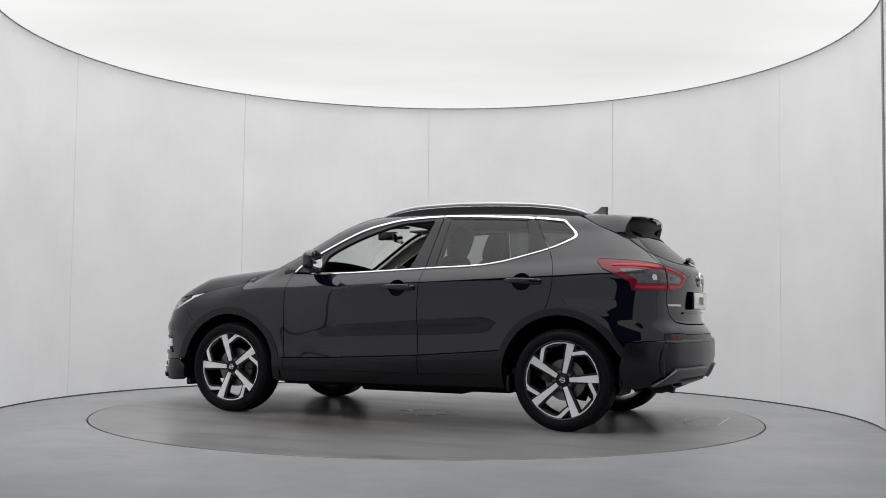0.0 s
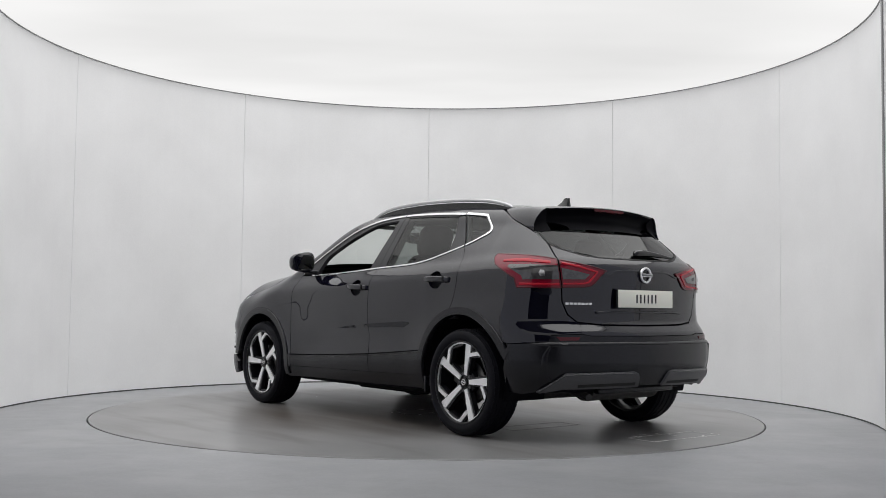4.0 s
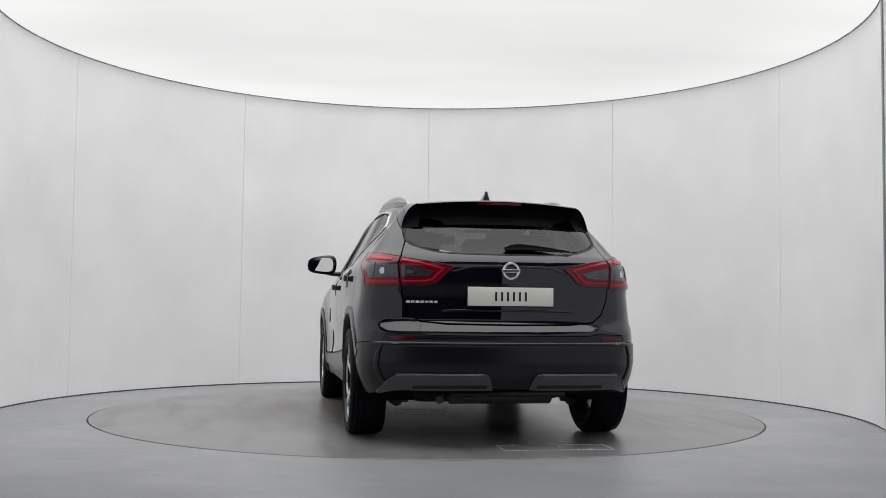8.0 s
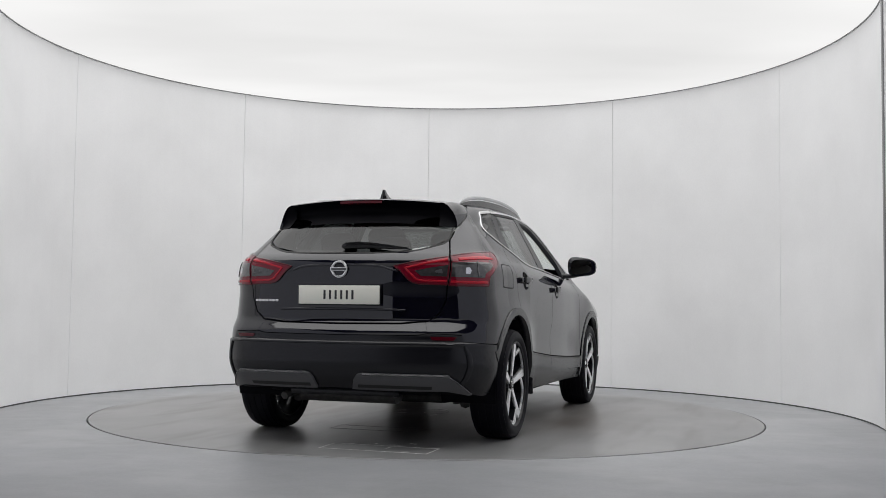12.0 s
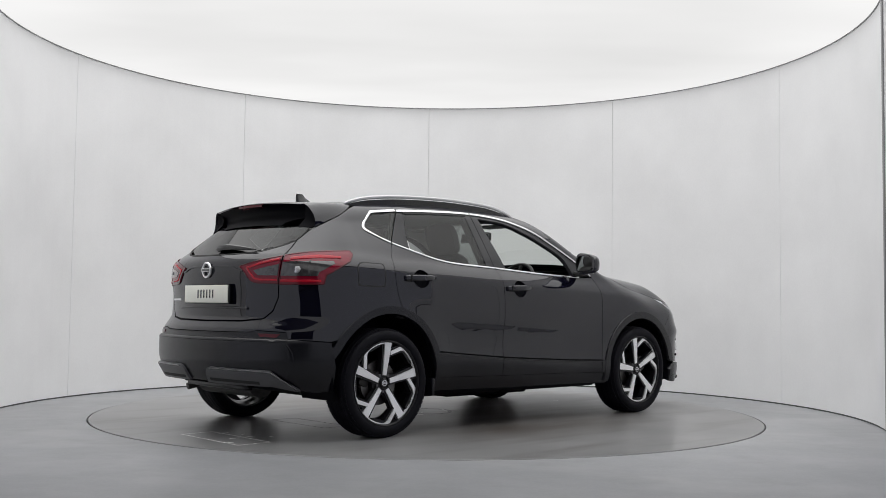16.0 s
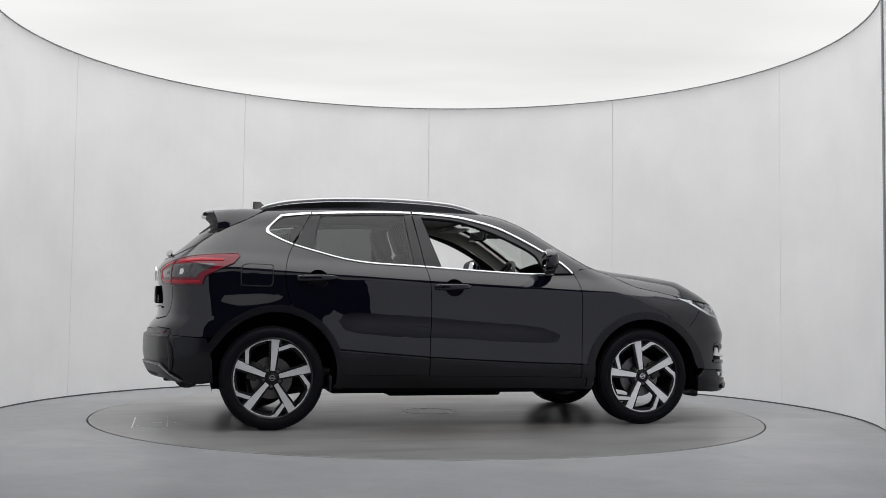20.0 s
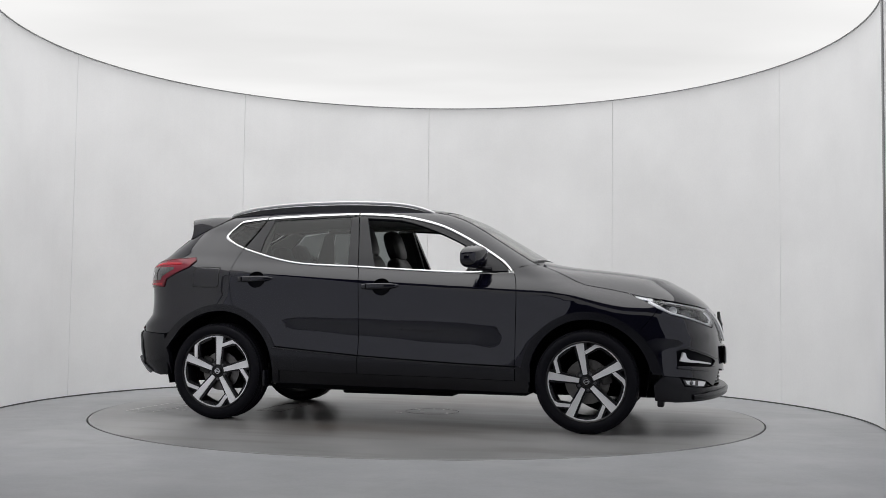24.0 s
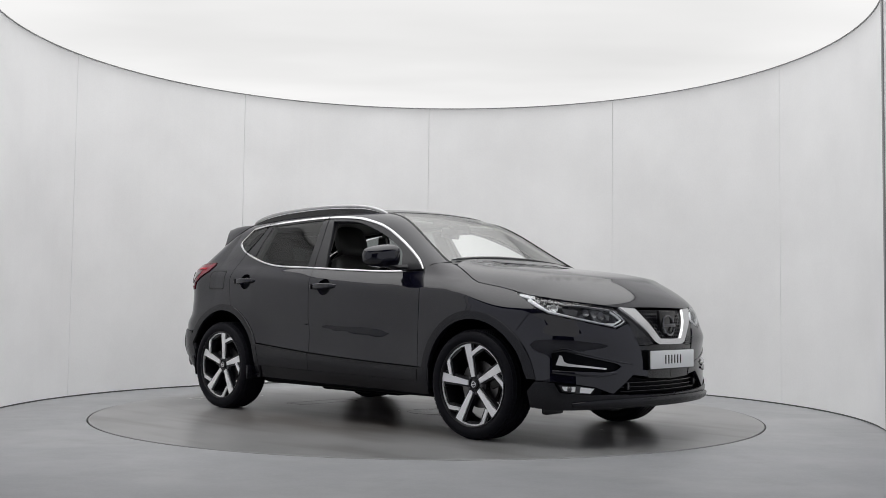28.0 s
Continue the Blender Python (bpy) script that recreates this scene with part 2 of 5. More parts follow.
def prism(bm, outline, lo, hi, axis="y", bevel=0.0):
    """A flat outline given thickness along an axis."""
    def at(p, h):
        return {"x": (h, p[0], p[1]), "y": (p[0], h, p[1]), "z": (p[0], p[1], h)}[axis]
    a = [bm.verts.new(at(p, lo)) for p in outline]
    b = [bm.verts.new(at(p, hi)) for p in outline]
    fs = [bm.faces.new(a), bm.faces.new(b)]
    for i in range(len(outline)):
        j = (i + 1) % len(outline)
        fs.append(bm.faces.new((a[i], a[j], b[j], b[i])))
    bmesh.ops.recalc_face_normals(bm, faces=fs)
    if bevel:
        bmesh.ops.bevel(bm, geom=[e for f in fs[:2] for e in f.edges], offset=bevel, segments=2, affect="EDGES", profile=0.5)
    return a + b


def loft(bm, rows, closed=False, cap=False):
    vs = [[bm.verts.new(p) for p in r] for r in rows]
    for a, b in zip(vs, vs[1:]):
        n = len(a)
        for k in range(n if closed else n - 1):
            bm.faces.new((a[k], a[(k + 1) % n], b[(k + 1) % n], b[k]))
    if cap:
        bm.faces.new(vs[0])
        bm.faces.new(vs[-1])
    return vs


def curve(pts, n=6):
    """A smooth line through points (Catmull-Rom)."""
    p = [np.array(q, float) for q in pts]
    out = []
    for i in range(len(p) - 1):
        a, b, c, d = p[max(i - 1, 0)], p[i], p[i + 1], p[min(i + 2, len(p) - 1)]
        for k in range(n):
            t = k / n
            out.append(tuple(0.5 * (2 * b + (c - a) * t + (2 * a - 5 * b + 4 * c - d) * t * t + (3 * b - a - 3 * c + d) * t ** 3)))
    return out + [tuple(p[-1])]


# ---- the booth ----
def arc_slab(bm, r0, r1, z0, z1, a0, a1, steps, cx=0.0, cy=BOOTH_Y):
    rows = []
    for i in range(steps + 1):
        a = radians(a0 + (a1 - a0) * i / steps)
        c, s = math.cos(a), math.sin(a)
        rows.append([(cx + r * c, cy + r * s, z) for r, z in ((r0, z0), (r0, z1), (r1, z1), (r1, z0))])
    loft(bm, rows, closed=True, cap=True)


def ring_disc(bm, r0, r1, z, steps, cx=0.0, cy=0.0):
    rows = []
    for i in range(steps + 1):
        a = 2 * math.pi * i / steps
        rows.append([(cx + r * math.cos(a), cy + r * math.sin(a), z) for r in (r0, r1)])
    loft(bm, rows)
    bmesh.ops.remove_doubles(bm, verts=bm.verts[:], dist=1e-5)


SEAM, PANEL = 90.5, 35.85
OPEN_R, OPEN_L = -30.0, 213.0
wall = tagged(new("wall_booth"), "curved white panelled booth wall with fine joints", "wall", kind="structure")
edges = sorted([SEAM + PANEL * k for k in range(-3, 3)])
stops = [OPEN_R, *edges, OPEN_L]
for a, b in zip(stops, stops[1:]):
    if b - a < 1.5:
        continue
    bm = bmesh.new()
    arc_slab(bm, BOOTH_R, BOOTH_R + 0.04, 0.012, BOOTH_H - 0.004, a + (0.022 if a != OPEN_R else -0.02), b - (0.022 if b != OPEN_L else -0.02), 20)
    bmesh.ops.bevel(bm, geom=[e for e in bm.edges if abs(e.verts[0].co.z - e.verts[1].co.z) > 1 and e.verts[0].co.y > BOOTH_Y + BOOTH_R * math.sin(radians(OPEN_R)) + 0.1], offset=0.0015, segments=1, affect="EDGES")
    part("panel", bm, M_WALL, wall)
bm = bmesh.new()
arc_slab(bm, BOOTH_R + 0.041, BOOTH_R + 0.06, 0.0, BOOTH_H, OPEN_R, OPEN_L, 100)
part("backing", bm, M_JOINT, wall)
bm = bmesh.new()
arc_slab(bm, BOOTH_R + 0.004, BOOTH_R + 0.041, 0.0, 0.011, OPEN_R, OPEN_L, 100)
tagged(part("baseboard", bm, M_EDGE), "thin dark joint along the foot of the wall", "baseboard", kind="structure")
bm = bmesh.new()
arc_slab(bm, BOOTH_R - 0.007, BOOTH_R + 0.05, BOOTH_H - 0.003, BOOTH_H + 0.012, 0, 360, 144)
bmesh.ops.remove_doubles(bm, verts=bm.verts[:], dist=1e-5)
tagged(part("trim", bm, M_TRIM), "thin dark edge trim round the glowing ceiling", "trim", kind="structure")
bm = bmesh.new()
ring_disc(bm, 0.0, BOOTH_R - 0.005, BOOTH_H + 0.004, 120, 0, BOOTH_Y)
tagged(part("ceiling", bm, M_CEIL), "round backlit white stretched ceiling", "ceiling", kind="structure")

# white walls lead from the booth's opening out to the hall
for s, at in ((1, OPEN_R), (-1, OPEN_L)):
    x0, y0 = BOOTH_R * math.cos(radians(at)), BOOTH_Y + BOOTH_R * math.sin(radians(at))
    bm = bmesh.new()
    prism(bm, [(x0, y0), (s * 3.11, -9.4), (s * 3.17, -9.4), (x0 + s * 0.062, y0 - 0.035)], 0.0, BOOTH_H, "z")
    tagged(part("wall_entrance", bm, M_WALL, smooth=False), "plain white wall beside the booth's entrance", "wall", kind="structure")
    bm = bmesh.new()
    box(bm, (x0 - s * 0.004 - 0.005, y0 - 0.012, 0.0), (x0 - s * 0.004 + 0.005, y0 + 0.008, BOOTH_H - 0.004), 0.002)
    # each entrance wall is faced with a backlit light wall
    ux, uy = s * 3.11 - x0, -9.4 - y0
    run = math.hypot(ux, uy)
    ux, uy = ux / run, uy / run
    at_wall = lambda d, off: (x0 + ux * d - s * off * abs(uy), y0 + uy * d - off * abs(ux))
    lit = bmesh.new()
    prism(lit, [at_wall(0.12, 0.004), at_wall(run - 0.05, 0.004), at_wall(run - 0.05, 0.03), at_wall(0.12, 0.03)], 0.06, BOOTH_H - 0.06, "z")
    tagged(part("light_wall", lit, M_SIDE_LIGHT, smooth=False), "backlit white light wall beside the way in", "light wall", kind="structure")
    tagged(part("trim_upright", bm, M_TRIM), "thin grey upright edge trim at the booth's entrance", "trim", kind="structure")

# a second backlit ceiling lights the way in
bm = bmesh.new()
box(bm, (-3.1, -8.3, BOOTH_H + 0.02), (3.1, -4.6, BOOTH_H + 0.05))
tagged(part("ceiling_entrance", bm, M_CEIL_IN, smooth=False), "backlit white ceiling over the way in", "ceiling", kind="structure")

# the floor is one sheet with a round hole in which the turntable lies
bm = bmesh.new()
ring = []
outer = []
for i in range(144):
    a = 2 * math.pi * i / 144
    ring.append(bm.verts.new((TABLE_R * math.cos(a), TABLE_R * math.sin(a), 0)))
    k = 14.0 / max(abs(math.cos(a)), abs(math.sin(a)))
    outer.append(bm.verts.new((k * math.cos(a), k * math.sin(a), 0)))
low = [bm.verts.new((v.co.x, v.co.y, -0.05)) for v in ring]
for i in range(144):
    j = (i + 1) % 144
    bm.faces.new((ring[i], outer[i], outer[j], ring[j]))
    bm.faces.new((ring[i], ring[j], low[j], low[i]))
bm.faces.new(low)
tagged(part("floor", bm, M_FLOOR), "smooth grey painted concrete floor", "floor", kind="structure")

# the hall outside the opening, behind the camera
bm = bmesh.new()
box(bm, (-7.6, -11.6, -0.01), (7.6, -11.5, 4.2))
box(bm, (-7.6, -11.5, -0.01), (-7.5, 4.5, 4.2))
box(bm, (7.5, -11.5, -0.01), (7.6, 4.5, 4.2))
box(bm, (-7.6, 4.5, -0.01), (7.6, 4.6, 4.2))
tagged(part("wall_hall", bm, M_HALL, smooth=False), "plain grey wall of the surrounding hall", "wall", kind="structure")
bm = bmesh.new()
box(bm, (-7.6, -11.6, 4.2), (7.6, 4.6, 4.3))
tagged(part("ceiling_hall", bm, M_HALL, smooth=False), "plain grey ceiling of the surrounding hall", "ceiling", kind="structure")

# the turntable, which turns with the car on it
turntable = tagged(new("turntable"), "round worn grey turntable set flush in the floor", "turntable")
bm = bmesh.new()
lathe(bm, [(0.0, 0.0), (TABLE_R - 0.016, 0.0), (TABLE_R - 0.012, -0.003), (TABLE_R - 0.012, -0.04)], 144, pose(0, 0, 0.003, 90))
bmesh.ops.remove_doubles(bm, verts=bm.verts[:], dist=1e-5)
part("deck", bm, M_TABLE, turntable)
# ---- the car's outer skin as one smooth solid: x forward, y to its left, z up, middle of the wheelbase on the floor ----
def knots(v, xs, ys, _made={}):
    """A smooth curve through knots (monotone cubic), for arrays; worked out once on a fine table."""
    if (xs, ys) not in _made:
        x, y = np.asarray(xs, float), np.asarray(ys, float)
        d = np.diff(y) / np.diff(x)
        m = np.zeros(len(x))
        m[0], m[-1] = d[0], d[-1]
        for i in range(1, len(x) - 1):
            if d[i - 1] * d[i] > 0:
                m[i] = 2 * d[i - 1] * d[i] / (d[i - 1] + d[i])
        u = np.linspace(x[0], x[-1], 1500)
        i = np.clip(np.searchsorted(x, u, side="right") - 1, 0, len(x) - 2)
        h = x[i + 1] - x[i]
        t = (u - x[i]) / h
        _made[xs, ys] = u, ((1 + 2 * t) * (1 - t) ** 2 * y[i] + t * (1 - t) ** 2 * h * m[i]
                            + t * t * (3 - 2 * t) * y[i + 1] + t * t * (t - 1) * h * m[i + 1])
    return np.interp(v, *_made[xs, ys])


def smax(a, b, k):
    h = np.clip(0.5 + 0.5 * (a - b) / k, 0, 1)
    return b + (a - b) * h + k * h * (1 - h)


def smin(a, b, k):
    return -smax(-a, -b, k)


PLAN = ((-2.3, -1.9, -1.6, -1.32, -0.95, -0.6, -0.25, 0.1, 0.4, 0.7, 1.0, 1.32, 1.8, 2.3), (0.80, 0.857, 0.882, 0.889, 0.887, 0.8895, 0.891, 0.8885, 0.8835, 0.8795, 0.885, 0.893, 0.872, 0.80))
FLANK = ((0.15, 0.25, 0.34, 0.43, 0.5, 0.6, 0.7, 0.76, 0.84, 0.92, 0.962, 0.985, 1.03, 1.08, 1.15, 1.33, 1.48, 1.6),
         (-0.09, -0.05, -0.022, -0.009, -0.0075, -0.0052, -0.002, -0.0004, -0.0004, -0.0028, -0.0058, -0.0115, -0.0365, -0.0725, -0.105, -0.198, -0.276, -0.35))
SCALLOP = ((0.15, 0.43, 0.5, 0.56, 0.60, 0.65, 0.69, 0.72, 0.75, 1.6), (0.0, 0.0, 0.007, 0.0125, 0.0135, 0.0092, 0.0030, 0.0006, 0.0, 0.0))
TAIL = ((0.15, 0.26, 0.33, 0.42, 0.5, 0.58, 0.603, 0.618, 0.65, 0.672, 0.69, 0.71, 0.73, 0.75, 0.85, 1.0, 1.07, 1.13, 1.16, 1.25, 1.34, 1.45, 1.55),
        (-1.85, -2.03, -2.1, -2.15, -2.168, -2.168, -2.162, -2.144, -2.140, -2.133, -2.120, -2.104, -2.089, -2.079, -2.074, -2.084, -2.08, -2.04, -2.0, -1.89, -1.79, -1.67, -1.57))
NOSE = ((0.12, 0.19, 0.24, 0.33, 0.45, 0.6, 0.7, 0.78, 0.86, 1.0),
        (2.0, 2.15, 2.2, 2.215, 2.21, 2.205, 2.19, 2.165, 2.12, 1.95))
HOOD = ((0.3, 0.95, 1.2, 1.43, 1.65, 1.87, 2.0, 2.09, 2.2, 2.4), (1.18, 1.143, 1.106, 1.083, 1.056, 1.012, 0.963, 0.905, 0.80, 0.58))
SCREEN = ((1.0, 1.12, 1.224, 1.352, 1.476, 1.55, 1.62), (1.26, 1.05, 0.865, 0.648, 0.43, 0.27, 0.10))
ROOF = ((-2.0, -1.7, -1.45, -1.2, -0.9, -0.5, -0.1, 0.1, 0.3, 0.6), (1.46, 1.485, 1.51, 1.535, 1.553, 1.565, 1.560, 1.548, 1.522, 1.46))


def skin(x, y, z):
    """Below zero inside the body, above it outside."""
    y = np.abs(y)
    side = y - (knots(x, *PLAN) + knots(z + 0.05 * np.clip(x, -1.6, 1.2), *FLANK))
    # the doors are hollowed along their foot
    fade = np.clip((x + 1.0) / 0.35, 0, 1) * np.clip((0.80 - x) / 0.4, 0, 1)
    side = side + knots(z + 0.05 * np.clip(x, -1.6, 1.2), *SCALLOP) * fade * fade * (3 - 2 * fade)
    for a in (-1.323, 1.323):
        side = side - 0.009 * np.exp(-((np.hypot(x - a, z - 0.34) - 0.45) / 0.12) ** 2) * (z > 0.1)
    aft = np.clip((-x - 0.95) / 0.5, 0, 1)
    side = side + aft * (0.025 * np.clip((z - 0.7) / 0.2, 0, 1) + 0.24 * np.clip(z - 1.14, 0, 0.22)) + 0.06 * np.clip(-x - 1.55, 0, 0.4) * np.clip((z - 0.95) / 0.2, 0, 1)
    rear = knots(z, *TAIL) + 0.25 * y ** 2 + 0.06 * y ** 6 - x
    front = x - knots(z, *NOSE) + 0.28 * y ** 2 + 0.2 * y ** 6
    bulge = 0.004 / (1 + np.exp((y - 0.50 + 0.12 * (x - 1.0)) / 0.02))
    root = np.clip((1.62 - x) / 0.62, 0, 1)
    fall = 1 - 0.42 * root * root * (3 - 2 * root)
    hood = z - knots(x, *HOOD) - bulge + fall * (0.143 * (np.minimum(y, 0.79) / 0.8) ** 7 + 0.95 * np.clip(y - 0.79, 0, None))
    glass = (x - knots(z, *SCREEN) + 0.16 * y ** 2) * 0.5
    roof = z - knots(x, *ROOF) + 0.05 * (y / 0.58) ** 3
    cabin = smax(glass, roof, 0.05)
    top = smin(hood, cabin, 0.035)
    g = smax(smax(side, top, 0.065), smax(front, rear, 0.01), np.where(x < 0, 0.19, 0.14))
    # the bumper swells below the headlamps
    return g - 0.016 * np.exp(-((z - 0.645) / 0.05) ** 2) * np.clip((x - 1.72) / 0.2, 0, 1) * np.clip((y - 0.3) / 0.3, 0, 1)


def slope(p, e=4e-3):
    x, y, z = p[:, 0], p[:, 1], p[:, 2]
    n = np.stack([skin(x + e, y, z) - skin(x - e, y, z), skin(x, y + e, z) - skin(x, y - e, z), skin(x, y, z + e) - skin(x, y, z - e)], 1)
    return n / (np.linalg.norm(n, axis=1)[:, None] + 1e-12)


PIVOT, LAP = 1.25, 0.9


def onto(kind, a, b):
    """Points of the skin: 'wrap' (way round the flank, height), 'top' (x, y), 'front' (y, height)."""
    a, b = np.asarray(a, float), np.asarray(b, float)
    o = np.zeros((len(a), 3))
    d = np.zeros((len(a), 3))
    reach = 1.3
    if kind == "wrap":
        turn = np.clip(np.abs(a) - PIVOT, 0, None) / LAP * np.sign(a)
        o[:, 0], o[:, 2] = np.clip(a, -PIVOT, PIVOT), b
        d[:, 0], d[:, 1] = np.sin(turn), np.cos(turn)
    elif kind == "top":
        o[:, 0], o[:, 1], o[:, 2], d[:, 2] = a, b, 0.6, 1
    else:
        o[:, 1], o[:, 2], d[:, 0], reach = a, b, 1, 2.6
    lo, hi = np.zeros(len(a)), np.full(len(a), reach)
    for _ in range(26):
        mid = (lo + hi) / 2
        q = o + mid[:, None] * d
        inside = skin(q[:, 0], q[:, 1], q[:, 2]) < 0
        lo, hi = np.where(inside, mid, lo), np.where(inside, hi, mid)
    return o + lo[:, None] * d


def inset(poly, d):
    """The outline drawn in by d."""
    p = [np.array(q, float) for q in poly]
    n = len(p)
    area = sum(p[i][0] * p[(i + 1) % n][1] - p[(i + 1) % n][0] * p[i][1] for i in range(n))
    s = 1 if area > 0 else -1
    out = []
    for i in range(n):
        a, b, c = p[i - 1], p[i], p[(i + 1) % n]
        u, v = b - a, c - b
        u, v = u / (np.linalg.norm(u) + 1e-9), v / (np.linalg.norm(v) + 1e-9)
        m = np.array([-u[1], u[0]]) + np.array([-v[1], v[0]])
        k = np.linalg.norm(m)
        m = m / k if k > 1e-6 else np.array([-u[1], u[0]])
        out.append(tuple(b + s * m * d / max(0.5, k / 2)))
    return out


def clean(poly):
    out = []
    for q in poly:
        if not out or math.hypot(q[0] - out[-1][0], q[1] - out[-1][1]) > 1e-4:
            out.append((float(q[0]), float(q[1])))
    if math.hypot(out[0][0] - out[-1][0], out[0][1] - out[-1][1]) < 1e-4:
        out.pop()
    return out


def with_hole(poly, hole):
    """Joins a hole to the outline by a slit."""
    def area(p):
        return sum(p[i - 1][0] * p[i][1] - p[i][0] * p[i - 1][1] for i in range(len(p)))
    if area(poly) * area(hole) > 0:
        hole = hole[::-1]
    i, j = min(((i, j) for i in range(len(poly)) for j in range(len(hole))), key=lambda k: math.dist(poly[k[0]], hole[k[1]]))
    return poly[:i + 1] + hole[j:] + hole[:j + 1] + poly[i:]


def flat_grid(poly, step):
    """Cuts an outline into a fine grid. Gives the points, faces and rim edges."""
    bm = bmesh.new()
    bm.faces.new([bm.verts.new((a, b, 0)) for a, b in poly])
    bm.normal_update()
    bmesh.ops.triangulate(bm, faces=bm.faces[:], ngon_method="EAR_CLIP")
    for axis in (0, 1):
        lo, hi = min(p[axis] for p in poly), max(p[axis] for p in poly)
        k = math.floor(lo / step) + 1
        while k * step < hi - 1e-4:
            co, no = [0, 0, 0], [0, 0, 0]
            co[axis], no[axis] = k * step, 1
            bmesh.ops.bisect_plane(bm, geom=bm.verts[:] + bm.edges[:] + bm.faces[:], dist=2e-5, plane_co=co, plane_no=no)
            k += 1
    bmesh.ops.remove_doubles(bm, verts=bm.verts[:], dist=5e-5)
    bm.verts.index_update()
    pts = np.array([(v.co.x, v.co.y) for v in bm.verts])
    faces = [[v.index for v in f.verts] for f in bm.faces]
    rim = []
    for e in bm.edges:
        if len(e.link_faces) == 1:
            loop = [l for l in e.link_loops][0]
            rim.append((loop.vert.index, loop.link_loop_next.vert.index))
    bm.free()
    return pts, faces, rim


def panel(name, kind, poly, mat, parent, off=0.0, gap=0.0025, step=0.03, flange=0.012, mirror=False, label="", hole=None):
    """A piece of the skin with the given outline, raised by off, with its edges turned in."""
    poly = clean(poly)
    if gap:
        poly = clean(inset(poly, gap))
    if hole:
        poly = with_hole(poly, hole)
    pts, faces, rim = flat_grid(poly, step)
    p = onto(kind, pts[:, 0], pts[:, 1])
    n = slope(p)
    p = p + n * off
    # winding: faces look along the skin's normal
    f0 = max(faces, key=lambda f: abs(np.dot(np.cross(p[f[1]] - p[f[0]], p[f[2]] - p[f[0]]), n[f[0]])))
    if np.dot(np.cross(p[f0[1]] - p[f0[0]], p[f0[2]] - p[f0[0]]), n[f0[0]]) < 0:
        faces = [f[::-1] for f in faces]
        rim = [(b, a) for a, b in rim]
    verts, norms = list(p), list(n)
    if flange:
        for a, b in rim:
            side = np.cross(p[b] - p[a], n[a])
            side = side / (np.linalg.norm(side) + 1e-9)
            k = len(verts)
            verts += [p[a], p[b], p[b] - flange * n[b], p[a] - flange * n[a]]
            norms += [0.6 * n[a] + side, 0.6 * n[b] + side, side, side]
            faces.append([k + 1, k, k + 3, k + 2])
    verts, norms = np.array(verts), np.array(norms)
    norms /= np.linalg.norm(norms, axis=1)[:, None] + 1e-9
    if mirror:
        verts, norms, faces = verts * (1, -1, 1), norms * (1, -1, 1), [f[::-1] for f in faces]
    return put(name, verts, faces, mat, parent, label, True, norms)


def strip(name, kind, path, width, high, mat, parent, off=0.0, mirror=False, label="", closed=False):
    """A bead along a line on the skin, its section a low trapezium."""
    q = np.array(list(path) + list(path)[:1], float) if closed else np.array(path, float)
    wid = np.asarray(width, float) if np.ndim(width) else np.full(len(q), width)
    run = np.concatenate([[0], np.cumsum(np.linalg.norm(np.diff(q, axis=0), axis=1))])
    many = np.linspace(0, run[-1], max(len(q), int(run[-1] / 0.018) + 2))
    at = np.unique(np.concatenate([many, run]))
    at = at[np.concatenate([[True], np.diff(at) > 1e-4])]
    wid = np.interp(at, run, wid[:len(run)] if len(wid) >= len(run) else np.full(len(run), wid[0]))
    q = np.stack([np.interp(at, run, q[:, 0]), np.interp(at, run, q[:, 1])], 1)
    if closed:
        q, wid = q[:-1], wid[:-1]
    if closed:
        d = np.roll(q, -1, 0) - np.roll(q, 1, 0)
    else:
        d = np.gradient(q, axis=0)
    d /= np.linalg.norm(d, axis=1)[:, None] + 1e-9
    s = np.stack([-d[:, 1], d[:, 0]], 1)
    rows = []
    for k, h in ((-0.5, -0.004), (-0.48, high * 0.7), (-0.3, high), (0.3, high), (0.48, high * 0.7), (0.5, -0.004)):
        a = q + s * (k * wid)[:, None]
        p = onto(kind, a[:, 0], a[:, 1])
        rows.append(p + slope(p) * (off + h))
    rows = np.array(rows)
    if mirror:
        rows = rows * (1, -1, 1)
    bm = bmesh.new()
    vs = [[bm.verts.new(rows[j][i]) for j in range(6)] for i in range(len(q))]
    m = len(vs)
    for i in range(m if closed else m - 1):
        for j in range(5):
            bm.faces.new((vs[i][j], vs[i][j + 1], vs[(i + 1) % m][j + 1], vs[(i + 1) % m][j]))
    if not closed:
        bm.faces.new(vs[0])
        bm.faces.new(vs[-1])
    return part(name, bm, mat, parent, label, angle=50)


def arc(cx, cz, r, a0, a1, n=18):
    return [(cx + r * math.cos(radians(a0 + (a1 - a0) * i / n)), cz + r * math.sin(radians(a0 + (a1 - a0) * i / n))) for i in range(n + 1)]


BACK, FRONT = -(PIVOT + LAP * math.pi / 2), PIVOT + LAP * math.pi / 2


def across(half, centre):
    """Completes an outline that starts and ends on the car's middle line."""
    return list(half) + [(2 * centre - a, b) for a, b in half[::-1]]


def on_skin(kind, a, b):
    return onto(kind, [a], [b])[0]


